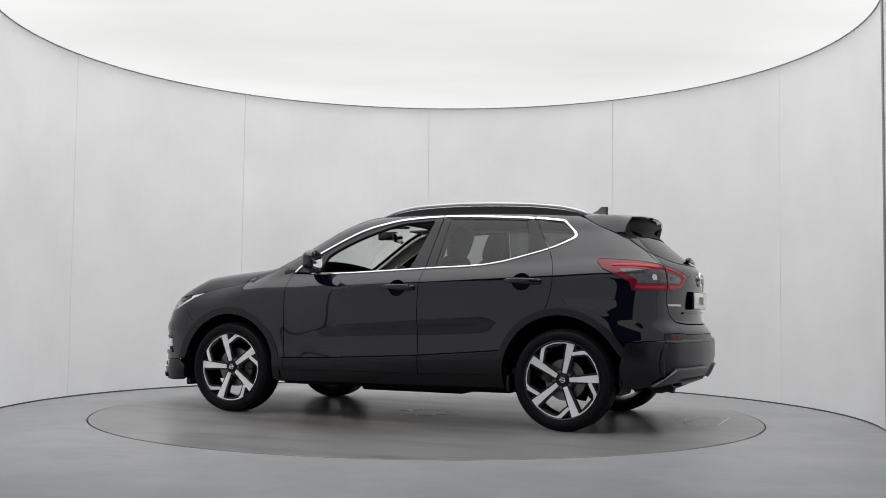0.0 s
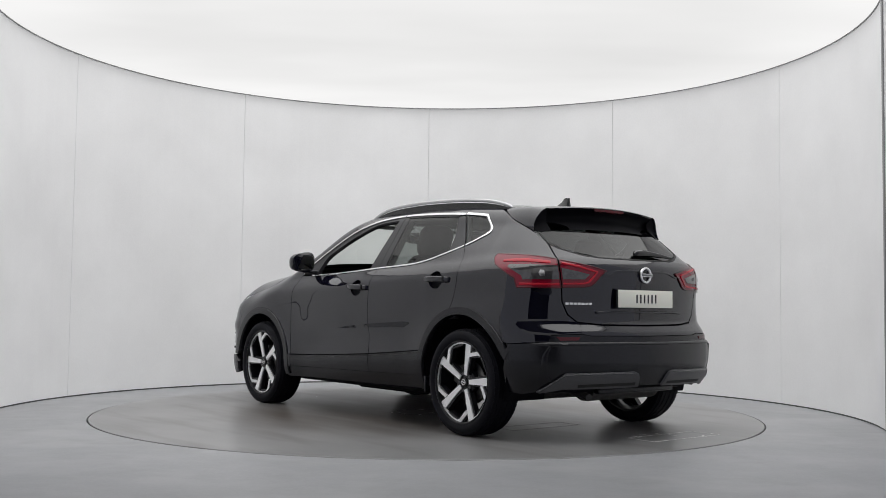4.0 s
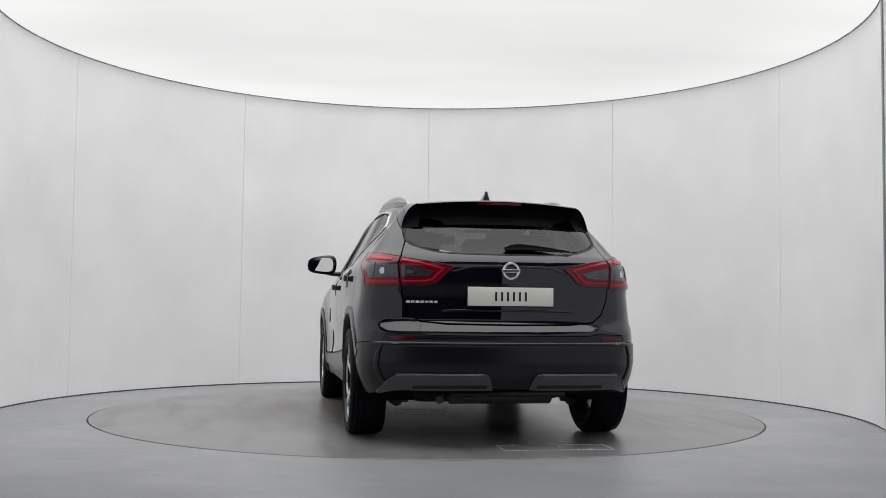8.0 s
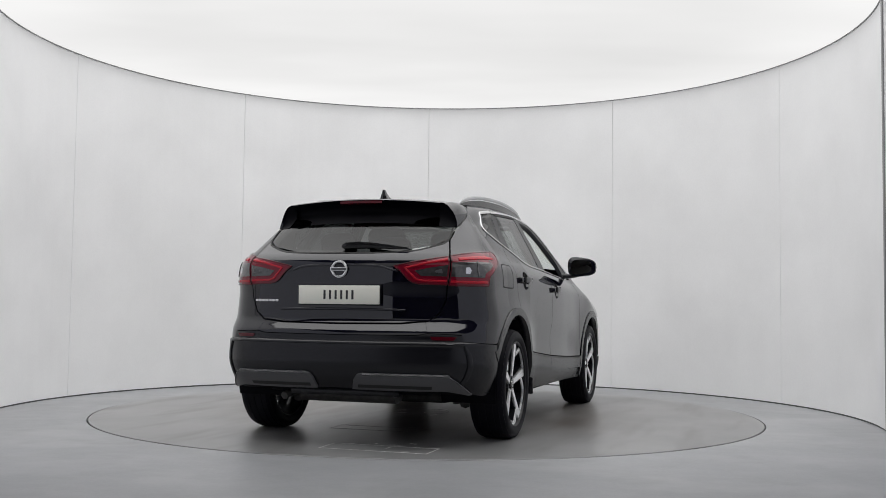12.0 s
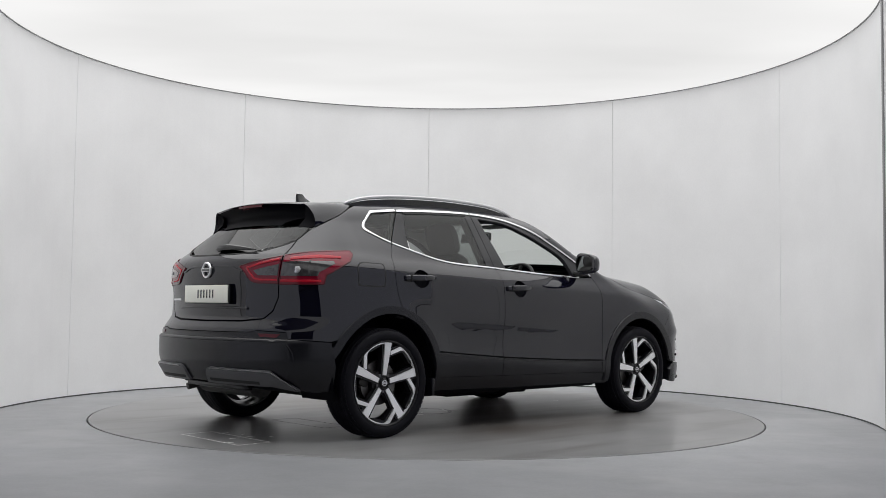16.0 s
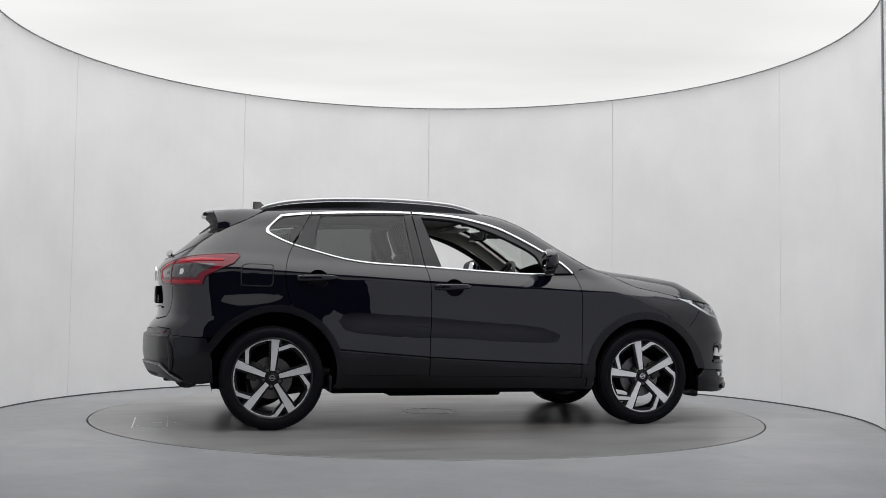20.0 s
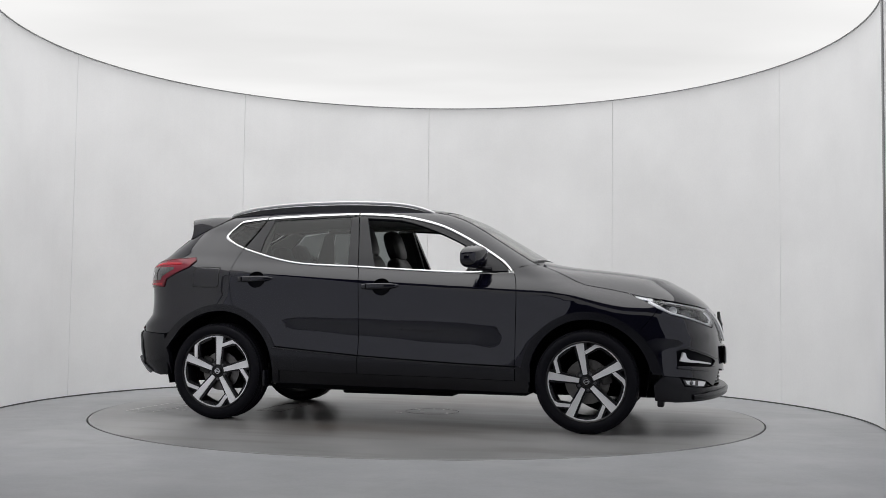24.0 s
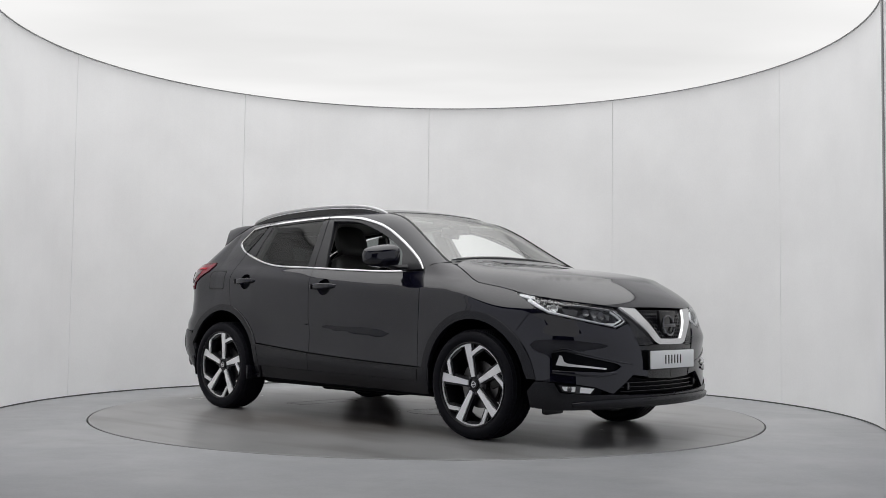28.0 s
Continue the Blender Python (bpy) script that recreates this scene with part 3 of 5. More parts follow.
# ---- lines of the car ----
CAR_AT = (0.021, -0.146)
RA, FA = (-1.30, 0.37), (1.324, 0.365)          # wheel arch centres
BELT = [(0.80, 1.066), (0.486, 1.060), (0.089, 1.076), (-0.30, 1.097), (-0.62, 1.111), (-0.776, 1.126), (-0.932, 1.157), (-1.19, 1.231), (-1.36, 1.297)]
CANT = [(-1.40, 1.332), (-1.373, 1.365), (-1.285, 1.428), (-1.10, 1.459), (-0.707, 1.483), (-0.35, 1.493), (-0.07, 1.478), (0.09, 1.452), (0.292, 1.396), (0.494, 1.298), (0.697, 1.176), (0.815, 1.075)]
belt_f, cant_f = curve(BELT, 5), curve(CANT, 5)
belt = lambda x: float(np.interp(-x, [-p[0] for p in belt_f], [p[1] for p in belt_f]))
cant = lambda x: float(np.interp(x, [p[0] for p in cant_f], [p[1] for p in cant_f]))
B_GAP = [(-0.347, 1.493), (-0.309, 1.265), (-0.285, 1.10), (-0.262, 0.99), (-0.254, 0.757), (-0.258, 0.482)]
C_GAP = [(-1.053, 1.465), (-1.12, 1.34), (-1.188, 1.23), (-1.228, 1.142), (-1.249, 1.017), (-1.222, 0.862), (-1.194, 0.803)]
A_GAP = [(0.815, 1.075), (0.842, 1.005), (0.853, 0.887), (0.85, 0.65), (0.848, 0.43)]
SILL = [(0.848, 0.43), (0.478, 0.441), (0.088, 0.46), (-0.258, 0.479), (-0.684, 0.513), (-0.905, 0.533)]
HOOD_SIDE = [(1.04, 1.097), (1.10, 1.073), (1.17, 1.040), (1.24, 1.005), (1.31, 0.980), (1.40, 0.965), (1.50, 0.95), (1.613, 0.926)]
HOOD_TIP = [(1.613, 0.926), (1.72, 0.899), (1.92, 0.866), (2.08, 0.848), (2.218, 0.832), (2.30, 0.828), (2.45, 0.830), (FRONT, 0.832)]
LAMP_F = [(1.613, 0.922), (1.72, 0.893), (1.92, 0.860), (2.08, 0.843), (2.218, 0.826), (2.262, 0.785), (2.30, 0.74), (2.206, 0.703), (2.115, 0.721), (1.95, 0.757), (1.817, 0.79), (1.76, 0.83), (1.70, 0.876)]

# windscreen edge from foot to head, as (y, height)
SCREEN_EDGE = curve([(0.715, 1.118), (0.69, 1.175), (0.645, 1.27), (0.595, 1.38), (0.55, 1.46), (0.525, 1.503)], 4)
pillar_front = [tuple(on_skin("front", y, z)[[0, 2]]) for y, z in SCREEN_EDGE]
ROOF_EDGE = [(x, 0.53) for x in np.linspace(pillar_front[-1][0], -1.40, 16)]
roof_side = [(x, float(on_skin("top", x, y)[2])) for x, y in ROOF_EDGE]


joint_z = float(on_skin("top", -1.056, 0.53)[2])


def sides(make):
    for mirror in (False, True):
        make(mirror)


car = tagged(new("car"), "glossy black crossover car with chrome window trim on a turntable", "car")


def build_shell():
    # ---- dark inner skin that closes the joints ----
    half = [(-2.0, 0.30), (-1.80, 0.30)] + arc(*RA, 0.47, 190, -10, 16) + [(-0.80, 0.28), (0.80, 0.28)] + arc(*FA, 0.455, 190, -10, 16) + [(2.1, 0.30), (2.16, 0.42), (FRONT, 0.42), (FRONT, 0.80), (2.2, 0.80), (1.62, 0.89), (1.3, 0.95), (1.1, 1.03), (0.80, 1.04)] + [(x, belt(x) - 0.02) for x in np.linspace(0.6, -1.18, 20)] + [(-1.40, 1.28), (-1.44, 1.33), (-1.40, 1.40), (-1.50, 1.42), (-1.72, 1.34), (-1.92, 1.18), (-2.06, 1.15), (-2.30, 1.11), (BACK, 1.11), (BACK, 0.36)]
    sides(lambda m: panel("inner_panel", "wrap", half, M_UNDER, car, off=-0.016, gap=0, step=0.12, flange=0, mirror=m))

    def side_panels(m):
        # front door
        door = part_empty("front_door")
        top = [(x, belt(x) - 0.006) for x in np.linspace(-0.285, 0.79, 16)]
        poly = top + curve(A_GAP, 4)[1:] + SILL[1:3] + [(-0.258, 0.479)] + curve(B_GAP[2:], 4)[::-1][:-1]
        panel("door_skin", "wrap", poly, M_PAINT, door, mirror=m, hole=cup_line((-0.095, 0.960)))
        low = [(0.848, 0.425), (0.478, 0.436), (0.088, 0.455), (-0.258, 0.474), (-0.26, 0.35), (0.3, 0.345), (0.845, 0.335)]
        panel("door_cladding", "wrap", low, M_PLASTIC, door, off=0.006, gap=0.002, mirror=m, label="black plastic lower door cladding")
        # window frame of the front door: pillar cover, head rail and mirror corner
        opening = [(-0.278, 1.455), (-0.07, 1.443), (0.05, 1.420), (0.19, 1.375), (0.30, 1.333), (0.43, 1.272), (0.54, 1.205), (0.575, 1.14), (0.60, 1.075)]
        frame_poly = [(x, cant(x) - 0.016) for x in np.linspace(-0.343, 0.78, 24)] + [(0.785, 1.072), (0.60, 1.068)] + curve(opening, 3)[::-1] + [(-0.165, 1.10), (-0.285, 1.10), (-0.309, 1.265)]
        panel("window_frame", "wrap", frame_poly, M_SATIN, door, off=-0.003, gap=0.002, flange=0.03, mirror=m, label="satin black door window frame")
        strip("window_trim", "wrap", [(x, cant(x) - 0.008) for x in np.linspace(-0.342, 0.70, 26)] + [(0.745, 1.135), (0.785, 1.095), (0.806, 1.07)], 0.0165, 0.006, M_CHROME, door, mirror=m, label="bright chrome window surround")
        strip("waist_trim", "wrap", [(x, belt(x)) for x in np.linspace(-0.283, 0.66, 20)], 0.0115, 0.005, M_CHROME, door, mirror=m, label="bright chrome waist strip")
        handle(door, (-0.095, 0.960), m)
        # rear door
        door = part_empty("rear_door")
        top = [(x, belt(x) - 0.006) for x in np.linspace(-0.287, -1.185, 20)]
        arch = [p for p in arc(*RA, 0.445, 110, 15, 18) if -1.19 < p[0] < -0.885]
        poly = top + curve(C_GAP[2:], 4)[1:] + arch + [(-0.905, 0.533), (-0.684, 0.513), (-0.259, 0.4795)] + curve(B_GAP[2:], 4)[::-1][1:]
        panel("door_skin", "wrap", poly, M_PAINT, door, mirror=m, hole=cup_line((-1.035, 1.006)))
        low = [(-0.26, 0.474), (-0.684, 0.508), (-0.905, 0.528), (-0.875, 0.42), (-0.872, 0.36), (-0.262, 0.35)]
        panel("door_cladding", "wrap", low, M_PLASTIC, door, off=0.006, gap=0.002, mirror=m, label="black plastic lower door cladding")
        pane = [(-0.406, 1.462), (-0.70, 1.457), (-0.99, 1.437), (-1.035, 1.30), (-1.045, 1.200), (-0.93, 1.166), (-0.80, 1.140), (-0.62, 1.122), (-0.365, 1.110)]
        panel("window_glass", "wrap", pane, M_TINT, door, off=-0.004, gap=0, mirror=m, flange=0, label="dark tinted window glass").visible_shadow = False
        panel("pillar_cover", "wrap", [(-0.349, 1.475), (-0.404, 1.462), (-0.363, 1.108), (-0.288, 1.105), (-0.311, 1.265)], M_SATIN, door, off=-0.002, gap=0.002, mirror=m, label="satin black door pillar cover")
        panel("divider", "wrap", [(-0.992, 1.44), (-1.055, 1.445), (-1.12, 1.335), (-1.182, 1.238), (-1.05, 1.200), (-1.038, 1.30)], M_SATIN, door, off=-0.002, gap=0.002, mirror=m, label="satin black window divider")
        strip("head_seal", "wrap", [(x, cant(x) - 0.023) for x in np.linspace(-0.40, -1.0, 14)], 0.012, 0.002, M_SEAL, door, mirror=m)
        strip("window_trim", "wrap", [(x, cant(x) - 0.008) for x in np.linspace(-0.352, -1.05, 20)], 0.0165, 0.006, M_CHROME, door, mirror=m, label="bright chrome window surround")
        strip("waist_trim", "wrap", [(x, belt(x)) for x in np.linspace(-0.289, -1.183, 26)], 0.0115, 0.005, M_CHROME, door, mirror=m, label="bright chrome waist strip")
        handle(door, (-1.035, 1.006), m)
        # quarter panel with pillar
        q = panel("quarter_panel", "wrap", clean(curve(C_GAP[2:], 4)[::-1] + [(-1.30, 1.272), (-1.372, 1.302), (-1.408, 1.325)] + curve(CANT[:4], 4)[1:-1] + [(-1.056, 1.465), (-1.056, joint_z)] + sorted([p for p in roof_side if p[0] < -1.06], reverse=True) + [(-1.50, 1.445), (-1.60, 1.398), (-1.72, 1.35), (-1.84, 1.295), (-1.93, 1.224), (-1.992, 1.117), (-2.013, 0.95), (-2.016, 0.863), (-2.05, 0.78), (-2.11, 0.735), (-2.13, 0.730), (-2.13, 0.667), (-1.96, 0.660), (-1.945, 0.618), (-1.72, 0.603)] + [p for p in arc(*RA, 0.445, 150, 100, 14) if p[0] < -1.2 and p[1] > 0.6]), M_PAINT, car, gap=0.0015, step=0.02, mirror=m, label="glossy black rear quarter panel")
        panel("quarter_glass", "wrap", [(-1.066, 1.442), (-1.13, 1.335), (-1.195, 1.243), (-1.35, 1.305), (-1.378, 1.327), (-1.355, 1.358), (-1.275, 1.412), (-1.10, 1.440)], M_TINT, q, off=0.001, gap=0, mirror=m, label="dark tinted quarter window")
        strip("quarter_trim", "wrap", [(-1.193, 1.232), (-1.28, 1.266), (-1.36, 1.298), (-1.388, 1.313), (-1.397, 1.327), (-1.388, 1.345)] + curve([(-1.37, 1.362), (-1.283, 1.424), (-1.24, 1.437), (-1.058, 1.458)], 5), [0.0125] * 2 + [0.017, 0.022, 0.026, 0.023] + [0.017] * 16, 0.006, M_CHROME, q, mirror=m, label="bright chrome window surround")
        if m:
            flap = [(-1.335, 1.078), (-1.35, 1.086), (-1.5, 1.089), (-1.53, 1.08), (-1.542, 1.06), (-1.538, 0.965), (-1.525, 0.948), (-1.36, 0.945), (-1.34, 0.955), (-1.333, 0.975)]
            strip("fuel_flap_joint", "wrap", curve(flap + flap[:1], 3)[:-1], 0.008, 0.0013, M_SEAL, q, mirror=True, closed=True)
            panel("fuel_flap", "wrap", flap, M_PAINT, q, off=0.0012, gap=0.002, mirror=True)
        # front wing
        wing = curve(A_GAP, 4)[::-1] + [(0.87, 1.100)] + [(0.93, 1.115), (0.99, 1.113)] + HOOD_SIDE + [(1.70, 0.872), (1.757, 0.828), (1.70, 0.75), (1.655, 0.69)] + [p for p in arc(*FA, 0.43, 42, 172, 26)]
        panel("front_wing", "wrap", wing, M_PAINT, car, mirror=m, label="glossy black front wing")
        # roof side and windscreen pillar
        rail = [(-1.056, 1.467)] + [(x, cant(x) + 0.001) for x in np.linspace(-1.0, 0.81, 40)] + [(0.842, 1.078), (0.87, 1.104)] + pillar_front + roof_side[1:]
        rail = [p for p in rail if p[0] > -1.06] + [(-1.056, joint_z)]
        panel("roof_side", "wrap", rail, M_PAINT, car, gap=0.001, mirror=m, label="glossy black roof side and windscreen pillar")
        # arch cladding
        outer = arc(*RA, 0.452, -8, 154, 30)
        inner = arc(*RA, 0.405, 150, -10, 30)
        panel("arch_cladding", "wrap", outer + [(-1.735, 0.56), (-1.70, 0.50)] + inner + [(-0.90, 0.27), (-0.862, 0.27)], M_PLASTIC, car, off=0.008, gap=0, flange=0.05, mirror=m, label="black plastic wheel arch cladding")
        outer = arc(*FA, 0.437, 15, 188, 30)
        inner = arc(*FA, 0.385, 190, 12, 30)
        panel("arch_cladding", "wrap", [(1.765, 0.40)] + outer + [(0.885, 0.27), (0.93, 0.265)] + inner + [(1.72, 0.40)], M_PLASTIC, car, off=0.008, gap=0, flange=0.05, mirror=m, label="black plastic wheel arch cladding")
        panel("wing_cladding", "wrap", [(0.851, 0.426), (0.851, 0.335), (0.95, 0.33), (0.95, 0.426)], M_PLASTIC, car, off=0.0055, gap=0, mirror=m, label="black plastic cladding at the foot of the wing")
        strip("sill_edge", "wrap", [(x, z - 0.013) for x, z in SILL[:3]] + [(-0.25, 0.466)], 0.010, 0.003, M_SATIN, car, off=0.006, mirror=m)
        strip("sill_edge", "wrap", [(-0.268, 0.466), (-0.684, 0.500), (-0.89, 0.517)], 0.010, 0.003, M_SATIN, car, off=0.006, mirror=m)
        # sill
        panel("sill", "wrap", [(0.93, 0.335), (0.845, 0.331), (0.3, 0.341), (-0.262, 0.346), (-0.872, 0.356), (-0.92, 0.27), (-0.3, 0.262), (0.4, 0.258), (0.94, 0.25)], M_PLASTIC, car, off=-0.006, gap=0, flange=0.05, mirror=m, label="black plastic sill cover")

    def part_empty(name):
        e = new(name)
        e.parent = car
        return e

    def cup_line(at):
        return [(at[0] + 0.003 + 0.066 * math.cos(2 * math.pi * k / 28), at[1] - 0.006 + 0.058 * math.sin(2 * math.pi * k / 28)) for k in range(28)]

    def handle(door, at, m):
        x, z = at
        s = -1 if m else 1
        line = cup_line(at)
        rings = []
        for k, deep in ((1.03, -0.0015), (1.0, -0.001), (0.985, 0.006), (0.93, 0.022), (0.8, 0.038), (0.55, 0.046), (0.3, 0.049), (0.02, 0.05)):
            a = np.array([(x + k * (u - x), z + k * (v - z)) for u, v in line])
            q = onto("wrap", a[:, 0], a[:, 1])
            rings.append((q - slope(q) * deep) * (1, s, 1))
        bm = bmesh.new()
        loft(bm, [[tuple(v) for v in r] for r in rings], closed=True)
        part("handle_cup", bm, M_PAINT, door)
        # the grip: a bar that bows out and narrows to its front end
        stations = [(-0.140, 0.010, 0.004, 0.012), (-0.136, 0.017, 0.012, 0.018), (-0.10, 0.0205, 0.022, 0.020), (-0.04, 0.021, 0.032, 0.018), (0.02, 0.0205, 0.034, 0.017),
                    (0.07, 0.018, 0.027, 0.016), (0.105, 0.013, 0.016, 0.014), (0.127, 0.007, 0.007, 0.009), (0.133, 0.002, 0.003, 0.004)]
        rows = []
        for dx, tall, out, thick in stations:
            p = on_skin("wrap", x + dx, z)
            ring = []
            for k in range(12):
                t = 2 * math.pi * k / 12
                c, w = math.cos(t), math.sin(t)
                ring.append((x + dx, s * (p[1] + out - 0.006 + thick * 0.55 * math.copysign(abs(c) ** 0.7, c)), z + 0.004 * dx / 0.13 + tall * math.copysign(abs(w) ** 0.75, w)))
            rows.append(ring)
        bm = bmesh.new()
        loft(bm, rows, closed=True, cap=True)
        h = part("door_handle", bm, M_PAINT, door, "glossy black pull handle", angle=50)
        # the fixed cap behind the grip, with a joint between them
        p = on_skin("wrap", x - 0.104, z)
        bm = bmesh.new()
        box(bm, (x - 0.1055, min(s * (p[1] + 0.004), s * (p[1] + 0.0345)), z - 0.0215), (x - 0.1025, max(s * (p[1] + 0.004), s * (p[1] + 0.0345)), z + 0.0175), 0.001)
        part("handle_joint", bm, M_SEAL, h)

    sides(side_panels)

    # ---- roof, bonnet, screen ----
    roof_half = [(-1.40, 0.0), (-1.40, 0.53)] + [(x, y) for x, y in ROOF_EDGE[::-1]][1:] + [(on_skin("front", y, 1.503 + 0.016 * (1 - y / 0.525))[0], y) for y in np.linspace(0.5, 0.0, 8)]
    panel("roof", "top", roof_half + [(a, -b) for a, b in roof_half[::-1]][1:-1], M_GLOSS, car, gap=0.001, label="glossy black roof")
    foot = lambda y: float(on_skin("top", 0.945, y)[2])
    screen = [(y, foot(y)) for y in (0.0, 0.15, 0.3, 0.45, 0.58, 0.66)] + SCREEN_EDGE + [(0.35, 1.513), (0.18, 1.518), (0.0, 1.519)]
    s = panel("windscreen", "front", screen + [(-a, b) for a, b in screen[::-1]][1:-1], M_CLEAR, car, off=-0.003, gap=0.001, flange=0, label="clear greenish windscreen glass")
    s.visible_shadow = False
    sides(lambda m: strip("windscreen_seal", "front", SCREEN_EDGE, 0.014, 0.002, M_SEAL, car, mirror=m))
    side_xy = [tuple(on_skin("wrap", a, b)[[0, 1]]) for a, b in HOOD_SIDE]
    tip_xy = [tuple(on_skin("wrap", a, b)[[0, 1]]) for a, b in curve(HOOD_TIP, 3)]
    hood_half = [(1.0, 0.0), (0.985, 0.3), (0.985, 0.5), (1.0, 0.62)] + side_xy + tip_xy[1:]
    hood_half = [(a, b) for a, b in hood_half]
    hood_half[-1] = (hood_half[-1][0], 0.0)
    panel("bonnet", "top", hood_half + [(a, -b) for a, b in hood_half[::-1]][1:-1], M_PAINT, car, step=0.03, label="glossy black bonnet")
    cowl = [(0.94, 0.0), (0.94, 0.3), (0.94, 0.6), (0.90, 0.70), (0.97, 0.70), (1.02, 0.62), (1.01, 0.3), (1.01, 0.0)]
    panel("cowl", "top", cowl + [(a, -b) for a, b in cowl[::-1]][1:-1], M_PLASTIC, car, off=-0.018, gap=0, label="black plastic scuttle panel")
    under_hood = [(0.90, 0.0), (0.90, 0.5), (0.90, 0.72), (1.05, 0.74), (1.3, 0.74), (1.3, 0.0)]
    panel("bonnet_liner", "top", under_hood + [(a, -b) for a, b in under_hood[::-1]][1:-1], M_UNDER, car, off=-0.022, gap=0, flange=0, step=0.06)
    for y0, y1, z1 in ((-0.62, 0.02, 1.15), (0.0, 0.55, 1.15)):
        bm = bmesh.new()
        pts = []
        for i in range(9):
            t = i / 8
            y = y0 + (y1 - y0) * t
            q = on_skin("front", y, foot(y) + 0.002)
            pts.append(q + np.array((0.004, 0, -0.010)))
        tube(bm, pts, 0.005, 6)
        part("windscreen_wiper", bm, M_SATIN, car)

    # ---- front end ----
    rec = [(1.846, 0.556), (1.905, 0.568), (2.05, 0.530), (2.20, 0.495), (2.235, 0.478), (2.20, 0.455), (2.106, 0.436), (1.85, 0.452)]
    corner = [(1.655, 0.69), (1.70, 0.75), (1.757, 0.826), (1.817, 0.786), (1.95, 0.753), (2.115, 0.717), (2.206, 0.699), (2.295, 0.735), (2.32, 0.70), (2.338, 0.66), (2.365, 0.604), (2.40, 0.50), (2.445, 0.41), (2.315, 0.425), (2.176, 0.316), (2.10, 0.345), (2.07, 0.358), (1.96, 0.377), (1.88, 0.385), (1.765, 0.392)] + arc(*FA, 0.43, 8, 46, 8)[1:]

    def front_corner(m):
        b = panel("front_bumper", "wrap", corner, M_PAINT, car, gap=0.001, mirror=m, step=0.025, hole=rec, flange=0.025, label="glossy black front bumper corner")
        strip("vent_ledge", "wrap", [(1.85, 0.447), (1.95, 0.440), (2.10, 0.430), (2.20, 0.440)], [0.02, 0.03, 0.03, 0.012], 0.010, M_PAINT, b, off=-0.001, mirror=m)
        strip("vent_brow", "wrap", [(1.86, 0.568), (1.91, 0.580), (2.06, 0.542), (2.22, 0.504), (2.33, 0.486)], [0.010, 0.016, 0.016, 0.012, 0.004], 0.005, M_PAINT, b, off=-0.001, mirror=m)
        strip("lip_edge", "wrap", [(1.95, 0.258), (2.1, 0.264), (2.3, 0.268), (FRONT, 0.270)], [0.03, 0.045, 0.048, 0.048], 0.018, M_PLASTIC, b, off=0.010, mirror=m)
        panel("vent_recess", "wrap", [(1.82, 0.59), (2.26, 0.56), (2.26, 0.43), (1.82, 0.43)], M_VOID, b, off=-0.03, gap=0, flange=0, mirror=m)
        panel("recess_floor", "wrap", [(1.86, 0.455), (2.2, 0.452), (2.16, 0.475), (1.9, 0.485)], M_VOID, b, off=-0.012, gap=0, flange=0.02, mirror=m)
        blade = [(1.868, 0.488), (1.886, 0.545), (1.898, 0.541), (1.908, 0.508), (1.93, 0.496), (2.0, 0.487), (2.135, 0.469), (2.13, 0.461), (2.0, 0.475), (1.92, 0.481)]
        panel("vent_blade", "wrap", blade, M_BLADE, b, off=0.008, gap=0, flange=0.02, mirror=m, label="satin silver vent blade")
        # fog lamp in its black pocket
        f = panel("fog_lamp", "wrap", [(1.881, 0.371), (1.96, 0.368), (2.069, 0.353), (2.045, 0.318), (1.972, 0.322), (1.90, 0.333)], M_LENS_IN, car, off=0.004, gap=0.001, mirror=m, label="clear fog lamp")
        panel("reflector", "wrap", [(1.99, 0.360), (2.06, 0.350), (2.04, 0.323), (1.985, 0.328)], M_WHITE_LENS, f, off=0.006, gap=0, flange=0.004, mirror=m)
        panel("reflector", "wrap", [(1.897, 0.363), (1.965, 0.361), (1.962, 0.333), (1.908, 0.340)], M_WHITE_LENS, f, off=0.006, gap=0, flange=0.004, mirror=m)
        c = on_skin("wrap", 1.935, 0.348)
        bm = bmesh.new()
        bmesh.ops.create_uvsphere(bm, u_segments=12, v_segments=8, radius=0.016, matrix=Matrix.Translation(c * (1, -1 if m else 1, 1)))
        part("bulb_lens", bm, M_DARK_CHROME, f)
        # headlamp
        h = panel("headlamp", "wrap", LAMP_F, M_LENS_IN, car, off=-0.018, gap=0.002, flange=0.0, mirror=m, label="clear headlamp with white light guide")
        panel("cover", "wrap", LAMP_F, M_COVER, h, off=0.0005, gap=0.002, flange=0.018, mirror=m).visible_shadow = False
        strip("light_guide", "wrap", [(1.715, 0.876), (1.765, 0.842), (1.83, 0.802), (1.96, 0.769), (2.115, 0.736), (2.195, 0.722)], [0.024, 0.022, 0.014, 0.009, 0.008, 0.008], 0.007, M_WHITE_LENS, h, off=-0.012, mirror=m, label="white light guide")
        strip("light_guide", "wrap", [(2.15, 0.732), (2.205, 0.732), (2.255, 0.757), (2.225, 0.785), (2.19, 0.808)], 0.010, 0.006, M_WHITE_LENS, h, off=-0.012, mirror=m, label="white light guide")
        strip("light_guide", "wrap", [(2.20, 0.714), (2.24, 0.727), (2.282, 0.752), (2.25, 0.787), (2.215, 0.815)], 0.008, 0.005, M_REFLECTOR, h, off=-0.012, mirror=m)
        strip("indicator_strip", "wrap", [(1.65, 0.908), (1.70, 0.897), (1.75, 0.890)], [0.016, 0.022, 0.016], 0.005, M_WHITE_LENS, h, off=-0.012, mirror=m)
